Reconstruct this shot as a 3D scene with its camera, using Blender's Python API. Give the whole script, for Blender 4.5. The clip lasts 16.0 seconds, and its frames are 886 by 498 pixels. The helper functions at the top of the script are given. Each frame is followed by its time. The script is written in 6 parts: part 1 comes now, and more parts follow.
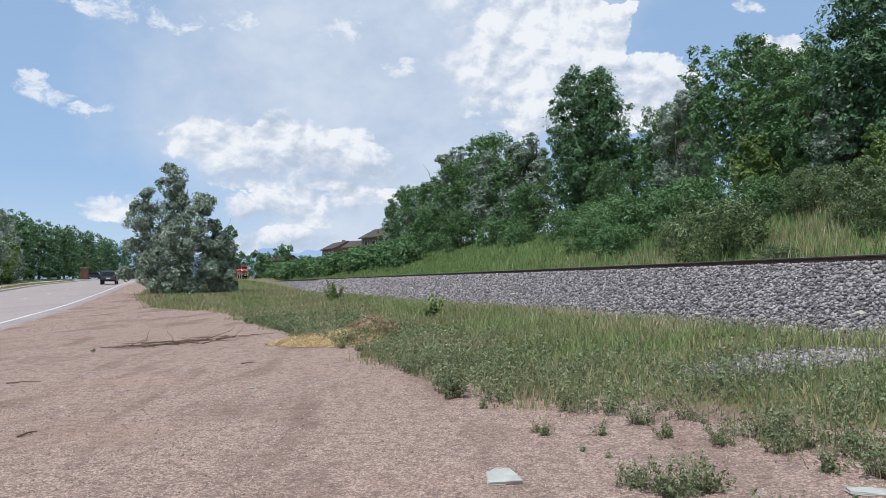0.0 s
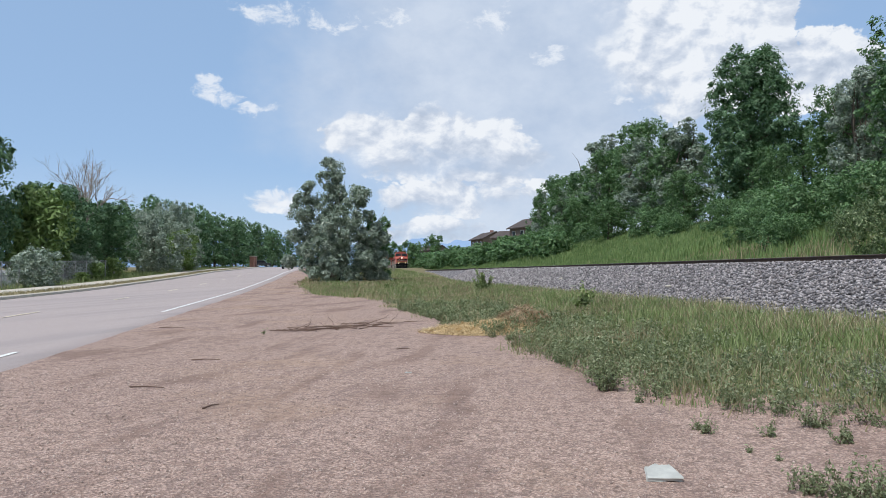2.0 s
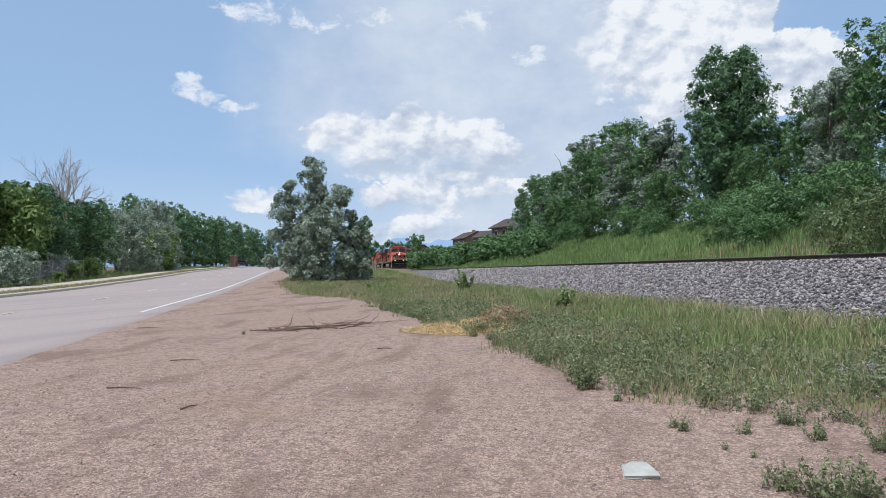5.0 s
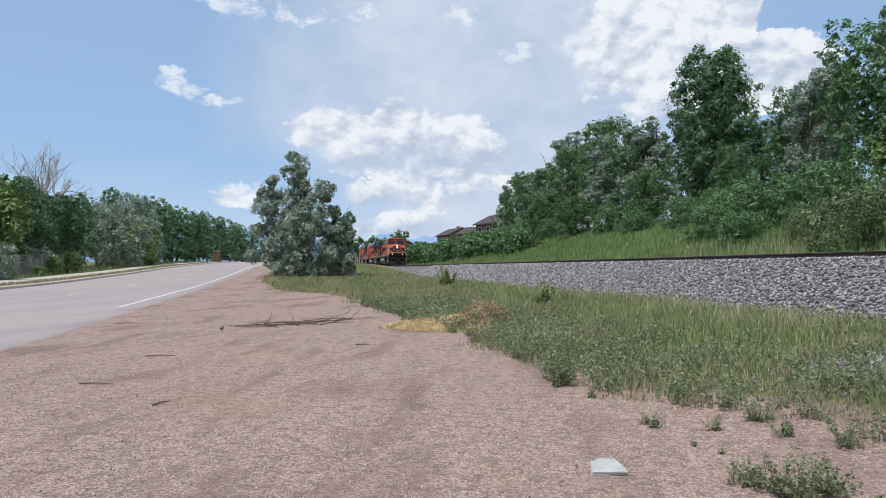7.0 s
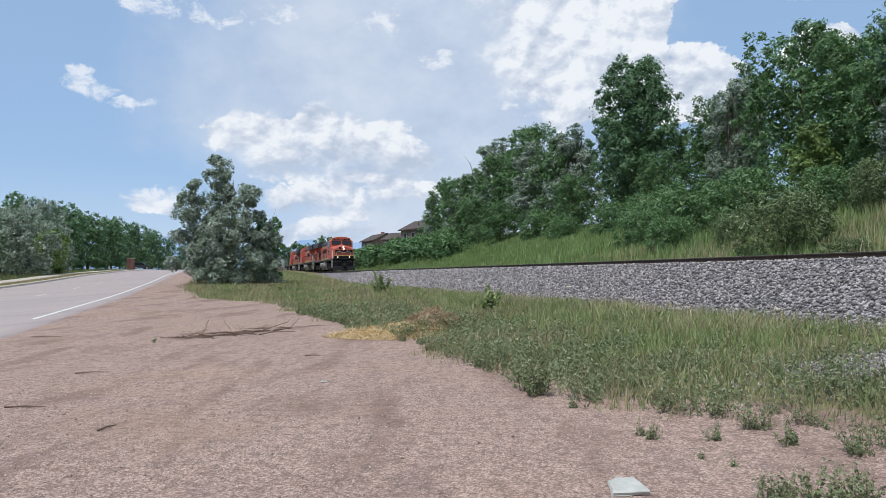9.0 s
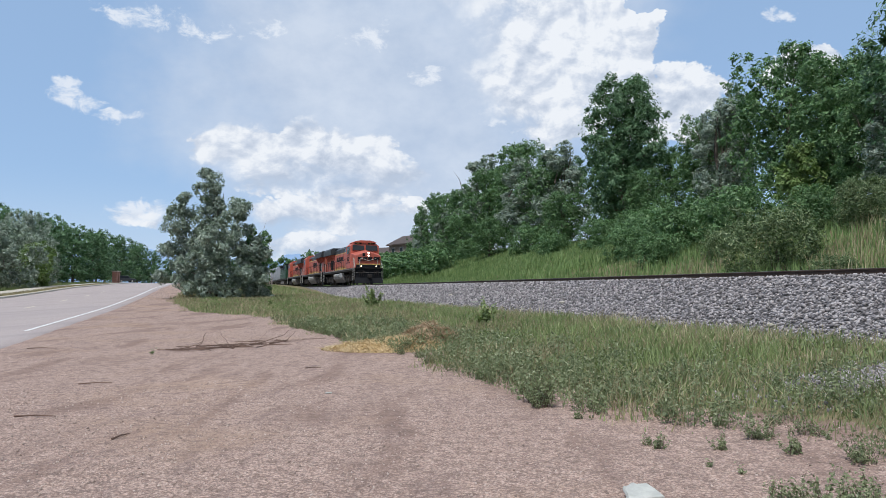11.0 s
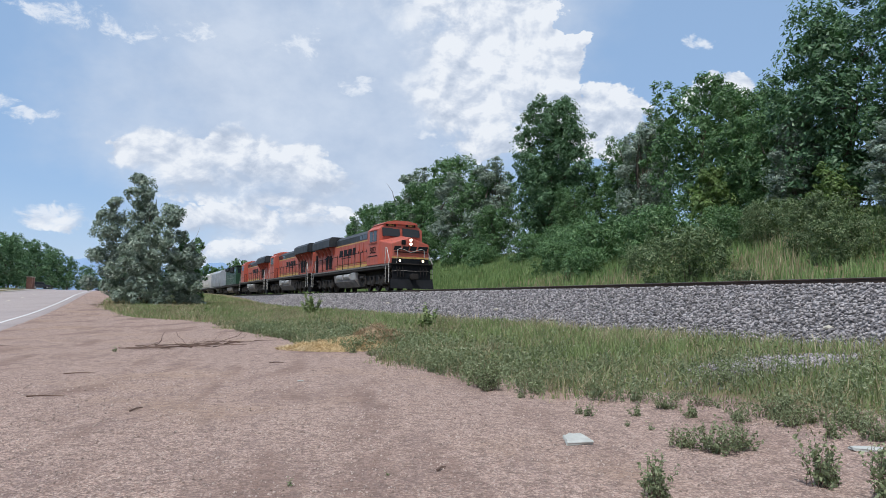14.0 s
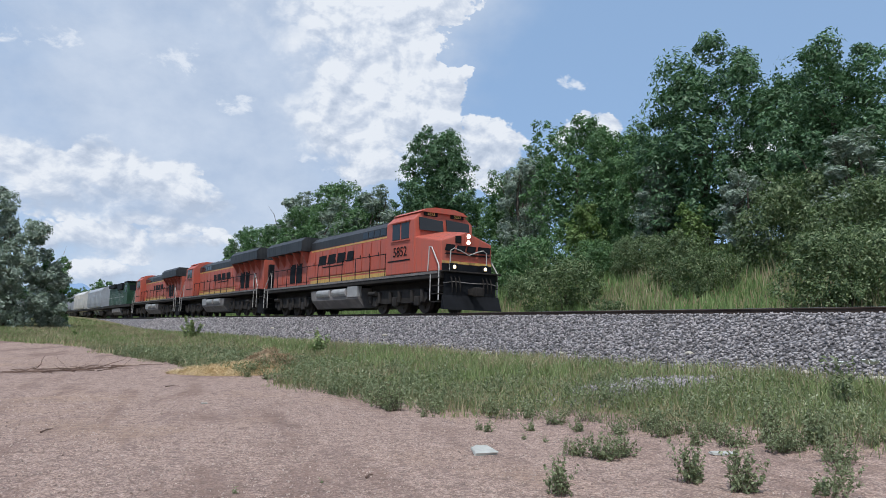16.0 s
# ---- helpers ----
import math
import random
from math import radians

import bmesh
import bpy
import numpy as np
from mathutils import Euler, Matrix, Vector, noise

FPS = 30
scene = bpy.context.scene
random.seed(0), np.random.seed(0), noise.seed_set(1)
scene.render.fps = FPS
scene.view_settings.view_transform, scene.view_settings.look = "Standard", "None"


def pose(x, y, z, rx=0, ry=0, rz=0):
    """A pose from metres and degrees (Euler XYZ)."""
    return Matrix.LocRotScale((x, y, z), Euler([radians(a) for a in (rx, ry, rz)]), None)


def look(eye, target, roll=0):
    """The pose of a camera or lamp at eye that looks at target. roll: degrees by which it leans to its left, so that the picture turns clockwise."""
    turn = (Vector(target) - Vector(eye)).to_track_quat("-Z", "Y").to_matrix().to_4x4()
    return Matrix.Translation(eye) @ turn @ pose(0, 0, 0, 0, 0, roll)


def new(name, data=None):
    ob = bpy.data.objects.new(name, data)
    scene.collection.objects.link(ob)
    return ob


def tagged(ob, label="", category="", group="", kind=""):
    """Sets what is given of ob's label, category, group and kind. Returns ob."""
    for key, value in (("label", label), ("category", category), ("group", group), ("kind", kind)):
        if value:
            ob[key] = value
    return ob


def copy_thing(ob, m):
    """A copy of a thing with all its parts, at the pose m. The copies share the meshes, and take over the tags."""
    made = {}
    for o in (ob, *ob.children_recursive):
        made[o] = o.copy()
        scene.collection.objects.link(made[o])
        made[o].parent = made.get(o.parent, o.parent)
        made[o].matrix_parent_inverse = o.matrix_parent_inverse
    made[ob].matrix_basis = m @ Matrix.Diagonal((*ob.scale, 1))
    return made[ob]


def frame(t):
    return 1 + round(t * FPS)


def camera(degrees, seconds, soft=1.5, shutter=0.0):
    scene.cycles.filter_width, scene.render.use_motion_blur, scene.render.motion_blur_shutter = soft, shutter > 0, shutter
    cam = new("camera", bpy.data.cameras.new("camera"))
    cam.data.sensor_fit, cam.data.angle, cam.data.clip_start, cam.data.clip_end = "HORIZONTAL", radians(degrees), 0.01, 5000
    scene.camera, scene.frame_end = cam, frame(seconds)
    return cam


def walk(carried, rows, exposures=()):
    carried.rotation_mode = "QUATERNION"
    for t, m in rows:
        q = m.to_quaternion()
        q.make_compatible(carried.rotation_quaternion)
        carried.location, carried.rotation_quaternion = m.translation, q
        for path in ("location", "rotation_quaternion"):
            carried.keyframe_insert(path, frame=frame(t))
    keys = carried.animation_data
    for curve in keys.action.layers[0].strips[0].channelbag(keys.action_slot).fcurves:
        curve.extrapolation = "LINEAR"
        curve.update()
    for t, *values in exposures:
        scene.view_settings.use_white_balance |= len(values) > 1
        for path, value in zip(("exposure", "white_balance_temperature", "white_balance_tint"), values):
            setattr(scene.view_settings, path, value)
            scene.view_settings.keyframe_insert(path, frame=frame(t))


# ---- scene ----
cam = camera(62.6, 16.0, 0.75)

PATH = [
    (0.0, pose(-0.022, 0.007, 1.600, 92.76, 0.46, -0.00)),
    (0.5, pose(-0.038, 0.010, 1.593, 92.40, -0.07, 2.68)),
    (1.0, pose(-0.056, 0.008, 1.589, 92.18, -0.41, 6.14)),
    (1.5, pose(-0.072, 0.010, 1.587, 92.02, -0.49, 8.58)),
    (2.0, pose(-0.087, -0.019, 1.589, 92.03, -0.20, 11.56)),
    (2.5, pose(-0.078, -0.012, 1.586, 92.08, 0.04, 12.62)),
    (3.0, pose(-0.076, -0.043, 1.590, 92.14, 0.09, 12.25)),
    (3.5, pose(-0.044, -0.049, 1.590, 92.23, 0.09, 8.00)),
    (4.0, pose(-0.058, -0.031, 1.593, 92.11, 0.04, 7.51)),
    (4.5, pose(-0.072, -0.027, 1.590, 92.05, -0.14, 10.16)),
    (7.0, pose(0.053, -0.002, 1.593, 91.71, -0.44, 8.94)),
    (7.5, pose(-0.101, 0.116, 1.596, 91.62, -0.51, 6.09)),
    (8.0, pose(-0.249, 0.202, 1.597, 92.11, 0.27, 2.37)),
    (8.5, pose(-0.421, 0.353, 1.581, 91.35, -0.23, 1.90)),
    (8.7, pose(-0.516, 0.486, 1.593, 91.68, -0.05, 2.69)),
    (10.8, pose(-0.939, 0.425, 1.554, 93.15, 0.26, 3.21)),
    (11.0, pose(-0.904, 0.299, 1.553, 93.39, -0.30, 1.83)),
    (11.5, pose(-0.852, 0.049, 1.511, 93.96, -0.22, 0.76)),
    (12.0, pose(-0.932, -0.208, 1.516, 94.15, -0.42, 0.07)),
    (12.5, pose(-1.082, -0.455, 1.444, 93.21, -0.90, -1.26)),
    (13.0, pose(-1.174, -0.715, 1.441, 93.42, -0.64, -1.62)),
    (13.5, pose(-1.273, -1.101, 1.405, 93.45, -0.56, -2.37)),
    (14.0, pose(-1.435, -1.340, 1.353, 94.39, -0.98, -3.89)),
    (14.5, pose(-1.659, -1.608, 1.341, 94.81, -1.10, -5.99)),
    (15.0, pose(-1.758, -1.758, 1.339, 95.75, -1.37, -7.95)),
    (15.5, pose(-1.922, -2.006, 1.333, 96.52, -1.47, -11.58)),
    (16.0, pose(-1.991, -2.047, 1.311, 96.67, -1.49, -13.45)),
]
walk(cam, PATH, [(0.0, 0.0, 6180, 9), (13.0, 0.0, 6150, 9), (14.0, -0.03, 6100, 9), (14.5, -0.1, 6070, 9), (15.0, -0.24, 6040, 9), (15.5, -0.18, 6040, 9), (16.0, -0.08, 6040, 9)])

# ---- world, sun, exposure ----
SUN_BEARING, SUN_EL = -148.0, 63.0
to_sun = Vector((math.sin(radians(SUN_BEARING)) * math.cos(radians(SUN_EL)), math.cos(radians(SUN_BEARING)) * math.cos(radians(SUN_EL)), math.sin(radians(SUN_EL))))
sun = new("sun", bpy.data.lights.new("sun", "SUN"))
sun.data.energy, sun.data.angle, sun.data.color = 3.6, radians(0.6), (1.0, 0.96, 0.9)
sun.matrix_world = look(to_sun * 100, (0, 0, 0))
scene.view_settings.exposure = 0.0


class Nodes:
    """Short hand for building node trees."""

    def __init__(self, tree):
        self.tree = tree

    def link(self, a, b):
        self.tree.links.new(a, b)

    def put(self, socket, value):
        if isinstance(value, bpy.types.NodeSocket):
            self.link(value, socket)
        else:
            socket.default_value = value

    def math(self, op, a, b=0.0, clamp=False):
        node = self.tree.nodes.new("ShaderNodeMath")
        node.operation, node.use_clamp = op, clamp
        self.put(node.inputs[0], a)
        self.put(node.inputs[1], b)
        return node.outputs[0]

    def noise(self, vector, scale, detail=5.0, rough=0.55, distort=0.0):
        node = self.tree.nodes.new("ShaderNodeTexNoise")
        if vector is not None:
            self.link(vector, node.inputs["Vector"])
        node.inputs["Scale"].default_value, node.inputs["Detail"].default_value = scale, detail
        node.inputs["Roughness"].default_value, node.inputs["Distortion"].default_value = rough, distort
        return node.outputs["Fac"]

    def ramp(self, value, stops):
        node = self.tree.nodes.new("ShaderNodeValToRGB")
        while len(node.color_ramp.elements) < len(stops):
            node.color_ramp.elements.new(0.5)
        for e, (at, c) in zip(node.color_ramp.elements, stops):
            e.position, e.color = at, (*c, 1)
        self.link(value, node.inputs[0])
        return node.outputs[0]

    def mix(self, fac, a, b, blend="MIX"):
        node = self.tree.nodes.new("ShaderNodeMix")
        node.data_type, node.blend_type = "RGBA", blend
        self.put(node.inputs[0], fac)
        for socket, value in ((node.inputs[6], a), (node.inputs[7], b)):
            if isinstance(value, tuple):
                value = (*value, 1)
            self.put(socket, value)
        return node.outputs[2]

    def smooth(self, value, lo, hi):
        node = self.tree.nodes.new("ShaderNodeMapRange")
        node.interpolation_type = "SMOOTHSTEP"
        self.put(node.inputs[0], value)
        node.inputs[1].default_value, node.inputs[2].default_value = lo, hi
        return node.outputs[0]

    def combine(self, x, y, z):
        node = self.tree.nodes.new("ShaderNodeCombineXYZ")
        for socket, value in zip(node.inputs, (x, y, z)):
            self.put(socket, value)
        return node.outputs[0]


# cloud banks: bearing, elevation, half width, half height in degrees
CLOUDS = [(-18.9, 10.5, 2.13, 1.6), (-16.1, 10.4, 2.44, 1.87), (-13.0, 11.3, 1.87, 1.51), (-10.6, 10.2, 2.76, 2.22), (-7.5, 10.0, 2.44, 1.96), (-13.8, 9.1, 5.11, 1.42),
          (-9.0, 8.4, 4.22, 1.42), (-5.5, 9.0, 2.22, 1.33), (-15.0, 6.3, 2.22, 0.98), (-12.5, 6.2, 2.67, 1.42), (-10.3, 5.7, 2.0, 0.89), (-7.1, 6.7, 1.87, 0.84),
          (-4.2, 6.8, 1.42, 0.67), (-12.4, 3.7, 2.67, 0.98), (-15.2, 3.1, 1.78, 0.62), (-10.4, 3.3, 2.22, 0.71), (-24.5, 5.5, 1.96, 0.67), (9.0, 20.7, 2.93, 1.96),
          (11.8, 18.8, 2.58, 1.96), (13.5, 17.8, 1.16, 1.07), (9.6, 17.1, 4.09, 2.58), (5.2, 19.1, 4.22, 3.33), (6.5, 15.3, 3.78, 2.22), (3.4, 16.3, 3.33, 2.76),
          (11.4, 15.4, 2.76, 2.04), (7.6, 13.0, 3.11, 1.33), (16.4, 15.3, 2.04, 1.69), (17.6, 14.3, 1.6, 1.69), (15.4, 13.5, 2.67, 1.87), (17.2, 13.0, 1.96, 1.69),
          (24.7, 15.9, 2.04, 1.33), (23.7, 15.3, 1.42, 0.89), (2.1, 24.0, 5.78, 2.93), (7.5, 24.2, 4.89, 2.93), (4.4, 27.7, 7.55, 3.55), (11.5, 25.4, 3.11, 2.22),
          (38.5, 13.0, 3.0, 1.8), (41.5, 12.0, 3.0, 2.0)]
WISPS = [(-24.6, 19.2, 3.6, 1.0), (-20.7, 18.9, 2.6, 0.8), (-15.4, 19.5, 2.6, 0.7), (-7.9, 19.5, 1.9, 1.2), (-3.2, 16.6, 1.9, 0.8),
         (-29.3, 13.6, 2.4, 0.8), (-26.0, 12.6, 1.8, 0.5), (23.2, 19.6, 1.1, 0.7), (-24.8, 5.8, 3.0, 1.0), (2.4, 12.9, 0.8, 0.5)]


def make_sky():
    world = bpy.data.worlds.new("sky")
    scene.world, world.use_nodes = world, True
    n = Nodes(world.node_tree)
    out = world.node_tree.nodes["World Output"]
    back = world.node_tree.nodes["Background"]
    sky = n.tree.nodes.new("ShaderNodeTexSky")
    sky.sky_type, sky.sun_disc = "NISHITA", False
    sky.sun_elevation, sky.sun_rotation = radians(SUN_EL), radians(SUN_BEARING)
    sky.altitude, sky.dust_density, sky.air_density = 1900, 1.6, 1.0
    way = n.tree.nodes.new("ShaderNodeTexCoord").outputs["Generated"]
    xyz = n.tree.nodes.new("ShaderNodeSeparateXYZ")
    n.link(way, xyz.inputs[0])
    az = n.math("MULTIPLY", n.math("ARCTAN2", xyz.outputs[0], xyz.outputs[1]), 57.2958)
    el = n.math("MULTIPLY", n.math("ARCSINE", xyz.outputs[2]), 57.2958)
    flat = n.combine(n.math("MULTIPLY", az, 0.1), n.math("MULTIPLY", el, 0.14), 0.0)
    up = n.combine(n.math("MULTIPLY", n.math("ADD", az, -0.5), 0.1), n.math("MULTIPLY", n.math("ADD", el, 0.7), 0.14), 0.0)
    def billow(at):
        cell = n.tree.nodes.new("ShaderNodeTexVoronoi")
        cell.feature, cell.normalize = "SMOOTH_F1", True
        cell.inputs["Scale"].default_value, cell.inputs["Detail"].default_value, cell.inputs["Roughness"].default_value = 3.2, 3.0, 0.55
        wob = n.tree.nodes.new("ShaderNodeTexNoise")
        wob.inputs["Scale"].default_value, wob.inputs["Detail"].default_value = 6.0, 4.0
        n.link(at, wob.inputs["Vector"])
        shift = n.tree.nodes.new("ShaderNodeVectorMath")
        shift.operation, shift.inputs[2].default_value = "MULTIPLY_ADD", (1, 1, 1)
        n.link(wob.outputs["Color"], shift.inputs[0])
        shift.inputs[1].default_value = (0.16, 0.16, 0.0)
        n.link(at, shift.inputs[2])
        n.link(shift.outputs[0], cell.inputs["Vector"])
        puff = n.math("SUBTRACT", 1.0, n.math("MULTIPLY", cell.outputs["Distance"], 1.25))
        return n.math("ADD", n.math("MULTIPLY", puff, 0.5), n.math("MULTIPLY", n.noise(at, 2.6, 9.0, 0.6, 0.3), 0.6))

    bill, bill_up = billow(flat), billow(up)

    bend = n.tree.nodes.new("ShaderNodeTexNoise")
    bend.inputs["Scale"].default_value, bend.inputs["Detail"].default_value, bend.inputs["Roughness"].default_value = 3.2, 4.0, 0.6
    n.link(flat, bend.inputs["Vector"])
    bent = n.tree.nodes.new("ShaderNodeSeparateColor")
    n.link(bend.outputs["Color"], bent.inputs[0])
    az_bent = n.math("ADD", az, n.math("MULTIPLY", n.math("SUBTRACT", bent.outputs[0], 0.5), 4.6))
    el_bent = n.math("ADD", el, n.math("MULTIPLY", n.math("SUBTRACT", bent.outputs[1], 0.5), 3.4))

    def banks(rows):
        total = None
        for a, e, w, h in rows:
            da = n.math("DIVIDE", n.math("SUBTRACT", az_bent, a), w)
            de = n.math("DIVIDE", n.math("SUBTRACT", el_bent, e), h)
            d = n.math("SUBTRACT", 1.0, n.math("ADD", n.math("MULTIPLY", da, da), n.math("MULTIPLY", de, de)))
            d = n.math("MAXIMUM", d, -1.5)
            total = d if total is None else n.math("MAXIMUM", total, d)
        return total

    heap = banks(CLOUDS)
    # flat bases and bright heads: how high in its layer of cloud a point of the sky lies
    wavy = n.math("ADD", el, n.math("MULTIPLY", n.math("SUBTRACT", n.noise(flat, 2.0, 4.0), 0.5), 2.2))
    layer = n.ramp(n.math("DIVIDE", wavy, 30.0), [(0.09, (0.2, 0.2, 0.2)), (0.15, (0.75, 0.75, 0.75)), (0.18, (0.1, 0.1, 0.1)), (0.245, (0.95, 0.95, 0.95)), (0.275, (0.0, 0.0, 0.0)),
                                                 (0.38, (1.0, 1.0, 1.0)), (0.43, (0.55, 0.55, 0.55)), (0.52, (0.9, 0.9, 0.9)), (0.75, (1.0, 1.0, 1.0))])
    # elsewhere round the sky a broken field of the same clouds
    around = n.smooth(n.math("ABSOLUTE", n.math("ADD", az, -4.0)), 52.0, 68.0)
    field = n.math("MULTIPLY", n.math("SUBTRACT", n.noise(flat, 0.7, 3.0), 0.5), 6.0)
    field = n.math("SUBTRACT", field, n.math("MULTIPLY", n.math("SUBTRACT", 1.0, around), 9.0))
    heap = n.math("MAXIMUM", heap, field)
    dens = n.math("ADD", n.math("MULTIPLY", heap, 0.8), n.math("MULTIPLY", n.math("SUBTRACT", bill, 0.55), 4.6))
    # bases melt into the veil, and so does the western side of the high mass
    west = n.math("MULTIPLY", n.math("SUBTRACT", 1.0, n.smooth(az, -1.0, 8.0)), n.smooth(el, 12.0, 15.0))
    edge = n.math("ADD", 0.16, n.math("MULTIPLY", n.math("MAXIMUM", n.math("SUBTRACT", 1.0, layer), west), 1.9))
    mask = n.smooth(n.math("DIVIDE", dens, edge), 0.0, 1.0)
    wisp = n.math("ADD", n.math("MULTIPLY", banks(WISPS), 0.5), n.math("MULTIPLY", n.math("SUBTRACT", n.noise(flat, 5.0, 8.0, 0.65, 0.4), 0.5), 3.0))
    thin = n.math("MULTIPLY", n.smooth(wisp, 0.05, 0.75), 0.85)
    # soft grey veil of rain cloud between the banks
    veil = banks([(-5.5, 15.5, 18.0, 11.0), (-3.0, 28.0, 22.0, 10.0), (-2.0, 8.0, 12.0, 7.0)])
    veil = n.math("MULTIPLY", n.smooth(n.math("ADD", veil, n.math("MULTIPLY", n.math("SUBTRACT", n.noise(flat, 1.1, 4.0), 0.5), 1.6)), -0.7, 0.9), 0.8)
    low = n.math("MULTIPLY", n.math("SUBTRACT", 1.0, n.smooth(el, 0.0, 9.0)), 0.55)
    lit = n.math("ADD", n.math("MULTIPLY", n.math("SUBTRACT", bill, bill_up), 4.0), n.math("MULTIPLY", layer, 0.42))
    lit = n.math("ADD", lit, n.math("MULTIPLY", n.noise(flat, 1.6, 5.0, 0.6), 0.62))
    col = n.ramp(lit, [(0.15, (0.57, 0.63, 0.73)), (0.52, (0.76, 0.8, 0.87)), (0.84, (1.0, 1.0, 1.0))])
    # cloud brightness beside the clear sky's
    bright = n.mix(1.0, col, (9.3, 9.35, 9.5), "MULTIPLY")
    blue = n.mix(0.6, sky.outputs[0], (4.7, 6.7, 9.6))
    base = n.mix(low, blue, (6.6, 7.4, 8.6))
    grey = n.ramp(n.noise(flat, 1.3, 6.0, 0.6), [(0.35, (5.6, 6.3, 7.5)), (0.65, (7.6, 8.0, 8.7))])
    base = n.mix(veil, base, grey)
    base = n.mix(thin, base, (8.8, 9.0, 9.4))
    n.link(n.mix(mask, base, bright), back.inputs["Color"])
    back.inputs["Strength"].default_value = 0.095
    n.link(back.outputs[0], out.inputs[0])


make_sky()

# ---- plan ----
TRACK_BEARING, TRACK_OFF, RAIL_Z, GRADE = radians(-19.733), 15.04, 2.15, 0.00185
ROAD_BEARING = radians(-20.5)
TN, TU = (math.cos(TRACK_BEARING), -math.sin(TRACK_BEARING)), (math.sin(TRACK_BEARING), math.cos(TRACK_BEARING))
RN, RU = (math.cos(ROAD_BEARING), -math.sin(ROAD_BEARING)), (math.sin(ROAD_BEARING), math.cos(ROAD_BEARING))
_y = np.arange(-200.0, 900.0)
_b = np.interp(_y, [-200, -50, 10, 45, 70, 96, 140, 190, 260, 900], [-0.5, -0.2, -0.02, 0.43, 1.05, 1.85, 2.75, 3.5, 4.0, 4.0])
_b = np.convolve(np.pad(_b, 6, mode="edge"), np.ones(13) / 13, "valid")


def base_z(y):
    return np.interp(y, _y, _b)


def smoothstep(v, lo, hi):
    t = np.clip((np.asarray(v, float) - lo) / (hi - lo), 0, 1)
    return t * t * (3 - 2 * t)


def track_ls(x, y):
    return x * TN[0] + y * TN[1], x * TU[0] + y * TU[1]


def on_track(l, s):
    return l * TN[0] + s * TU[0], l * TN[1] + s * TU[1]


def on_road(o, s):
    return o * RN[0] + s * RU[0], o * RN[1] + s * RU[1]


def ripple(x, y, k, seed):
    """Cheap smooth noise, -1 to 1."""
    r = np.random.RandomState(seed)
    total = 0
    for i in range(5):
        a, f, p = r.uniform(0, 6.28), k * r.uniform(0.6, 1.9), r.uniform(0, 6.28)
        total = total + np.sin((x * np.cos(a) + y * np.sin(a)) * f + p)
    return total / 5


def ground_z(x, y):
    x, y = np.asarray(x, float), np.asarray(y, float)
    l, s = track_ls(x, y)
    b = base_z(y)
    toe = np.maximum(b, 0.66 + 0.003 * s)
    z = b + (toe - b) * smoothstep(l, 3.2, 10.4)
    hill = np.interp(l, [17.0, 19.0, 22.0, 26.0, 30.0, 34.0, 38.0, 60.0, 120.0, 900.0], [1.45, 1.6, 2.5, 3.9, 5.3, 6.5, 7.3, 8.4, 10.0, 14.0])
    hill = hill + ripple(x, y, 0.22, 3) * 0.3 * smoothstep(l, 20, 27)
    z = np.where(l > 17.0, z + (hill - z) * smoothstep(l, 17.0, 18.5), z)
    grass = smoothstep(l, 4, 6)
    return z + ripple(x, y, 1.1, 5) * (0.012 + 0.03 * grass) * (1 - smoothstep(np.hypot(x, y), 60, 90))


def grass_edge(s):
    return np.interp(s, [-30, 0, 3, 7, 9, 12, 20, 30, 37, 44, 60, 80, 130, 300], [6.5, 6.0, 5.7, 4.9, 3.9, 3.8, 3.5, 2.2, 2.0, -1.5, -3.2, -3.6, -3.0, -3.0])


# ---- mesh helpers ----
def mesh_np(name, verts, faces):
    me = bpy.data.meshes.new(name)
    verts, faces = np.asarray(verts, np.float32), np.asarray(faces, np.int32)
    k = faces.shape[1]
    me.vertices.add(len(verts))
    me.vertices.foreach_set("co", verts.ravel())
    me.loops.add(faces.size)
    me.loops.foreach_set("vertex_index", faces.ravel())
    me.polygons.add(len(faces))
    me.polygons.foreach_set("loop_start", np.arange(0, faces.size, k, dtype=np.int32))
    me.polygons.foreach_set("loop_total", np.full(len(faces), k, np.int32))
    me.update(calc_edges=True)
    return me


def shade(me, smooth=True):
    me.polygons.foreach_set("use_smooth", np.full(len(me.polygons), smooth))
    return me


def put_mesh(name, me, material, parent=None, label=""):
    if material and not me.materials:
        me.materials.append(material)
    ob = new(name, me)
    ob.parent = parent
    return tagged(ob, label)


def part(name, bm, material, parent, label="", smooth=False):
    me = bpy.data.meshes.new(name)
    bm.to_mesh(me)
    bm.free()
    shade(me, smooth)
    return put_mesh(name, me, material, parent, label)


def box(bm, lo, hi, bevel=0.0):
    made = bmesh.ops.create_cube(bm, size=1.0)["verts"]
    for v in made:
        v.co = Vector([(a + b) / 2 + c * (b - a) for a, b, c in zip(lo, hi, v.co)])
    if bevel:
        edges = list({e for v in made for e in v.link_edges})
        bmesh.ops.bevel(bm, geom=edges, offset=bevel, segments=2, affect="EDGES", profile=0.6)
    return made


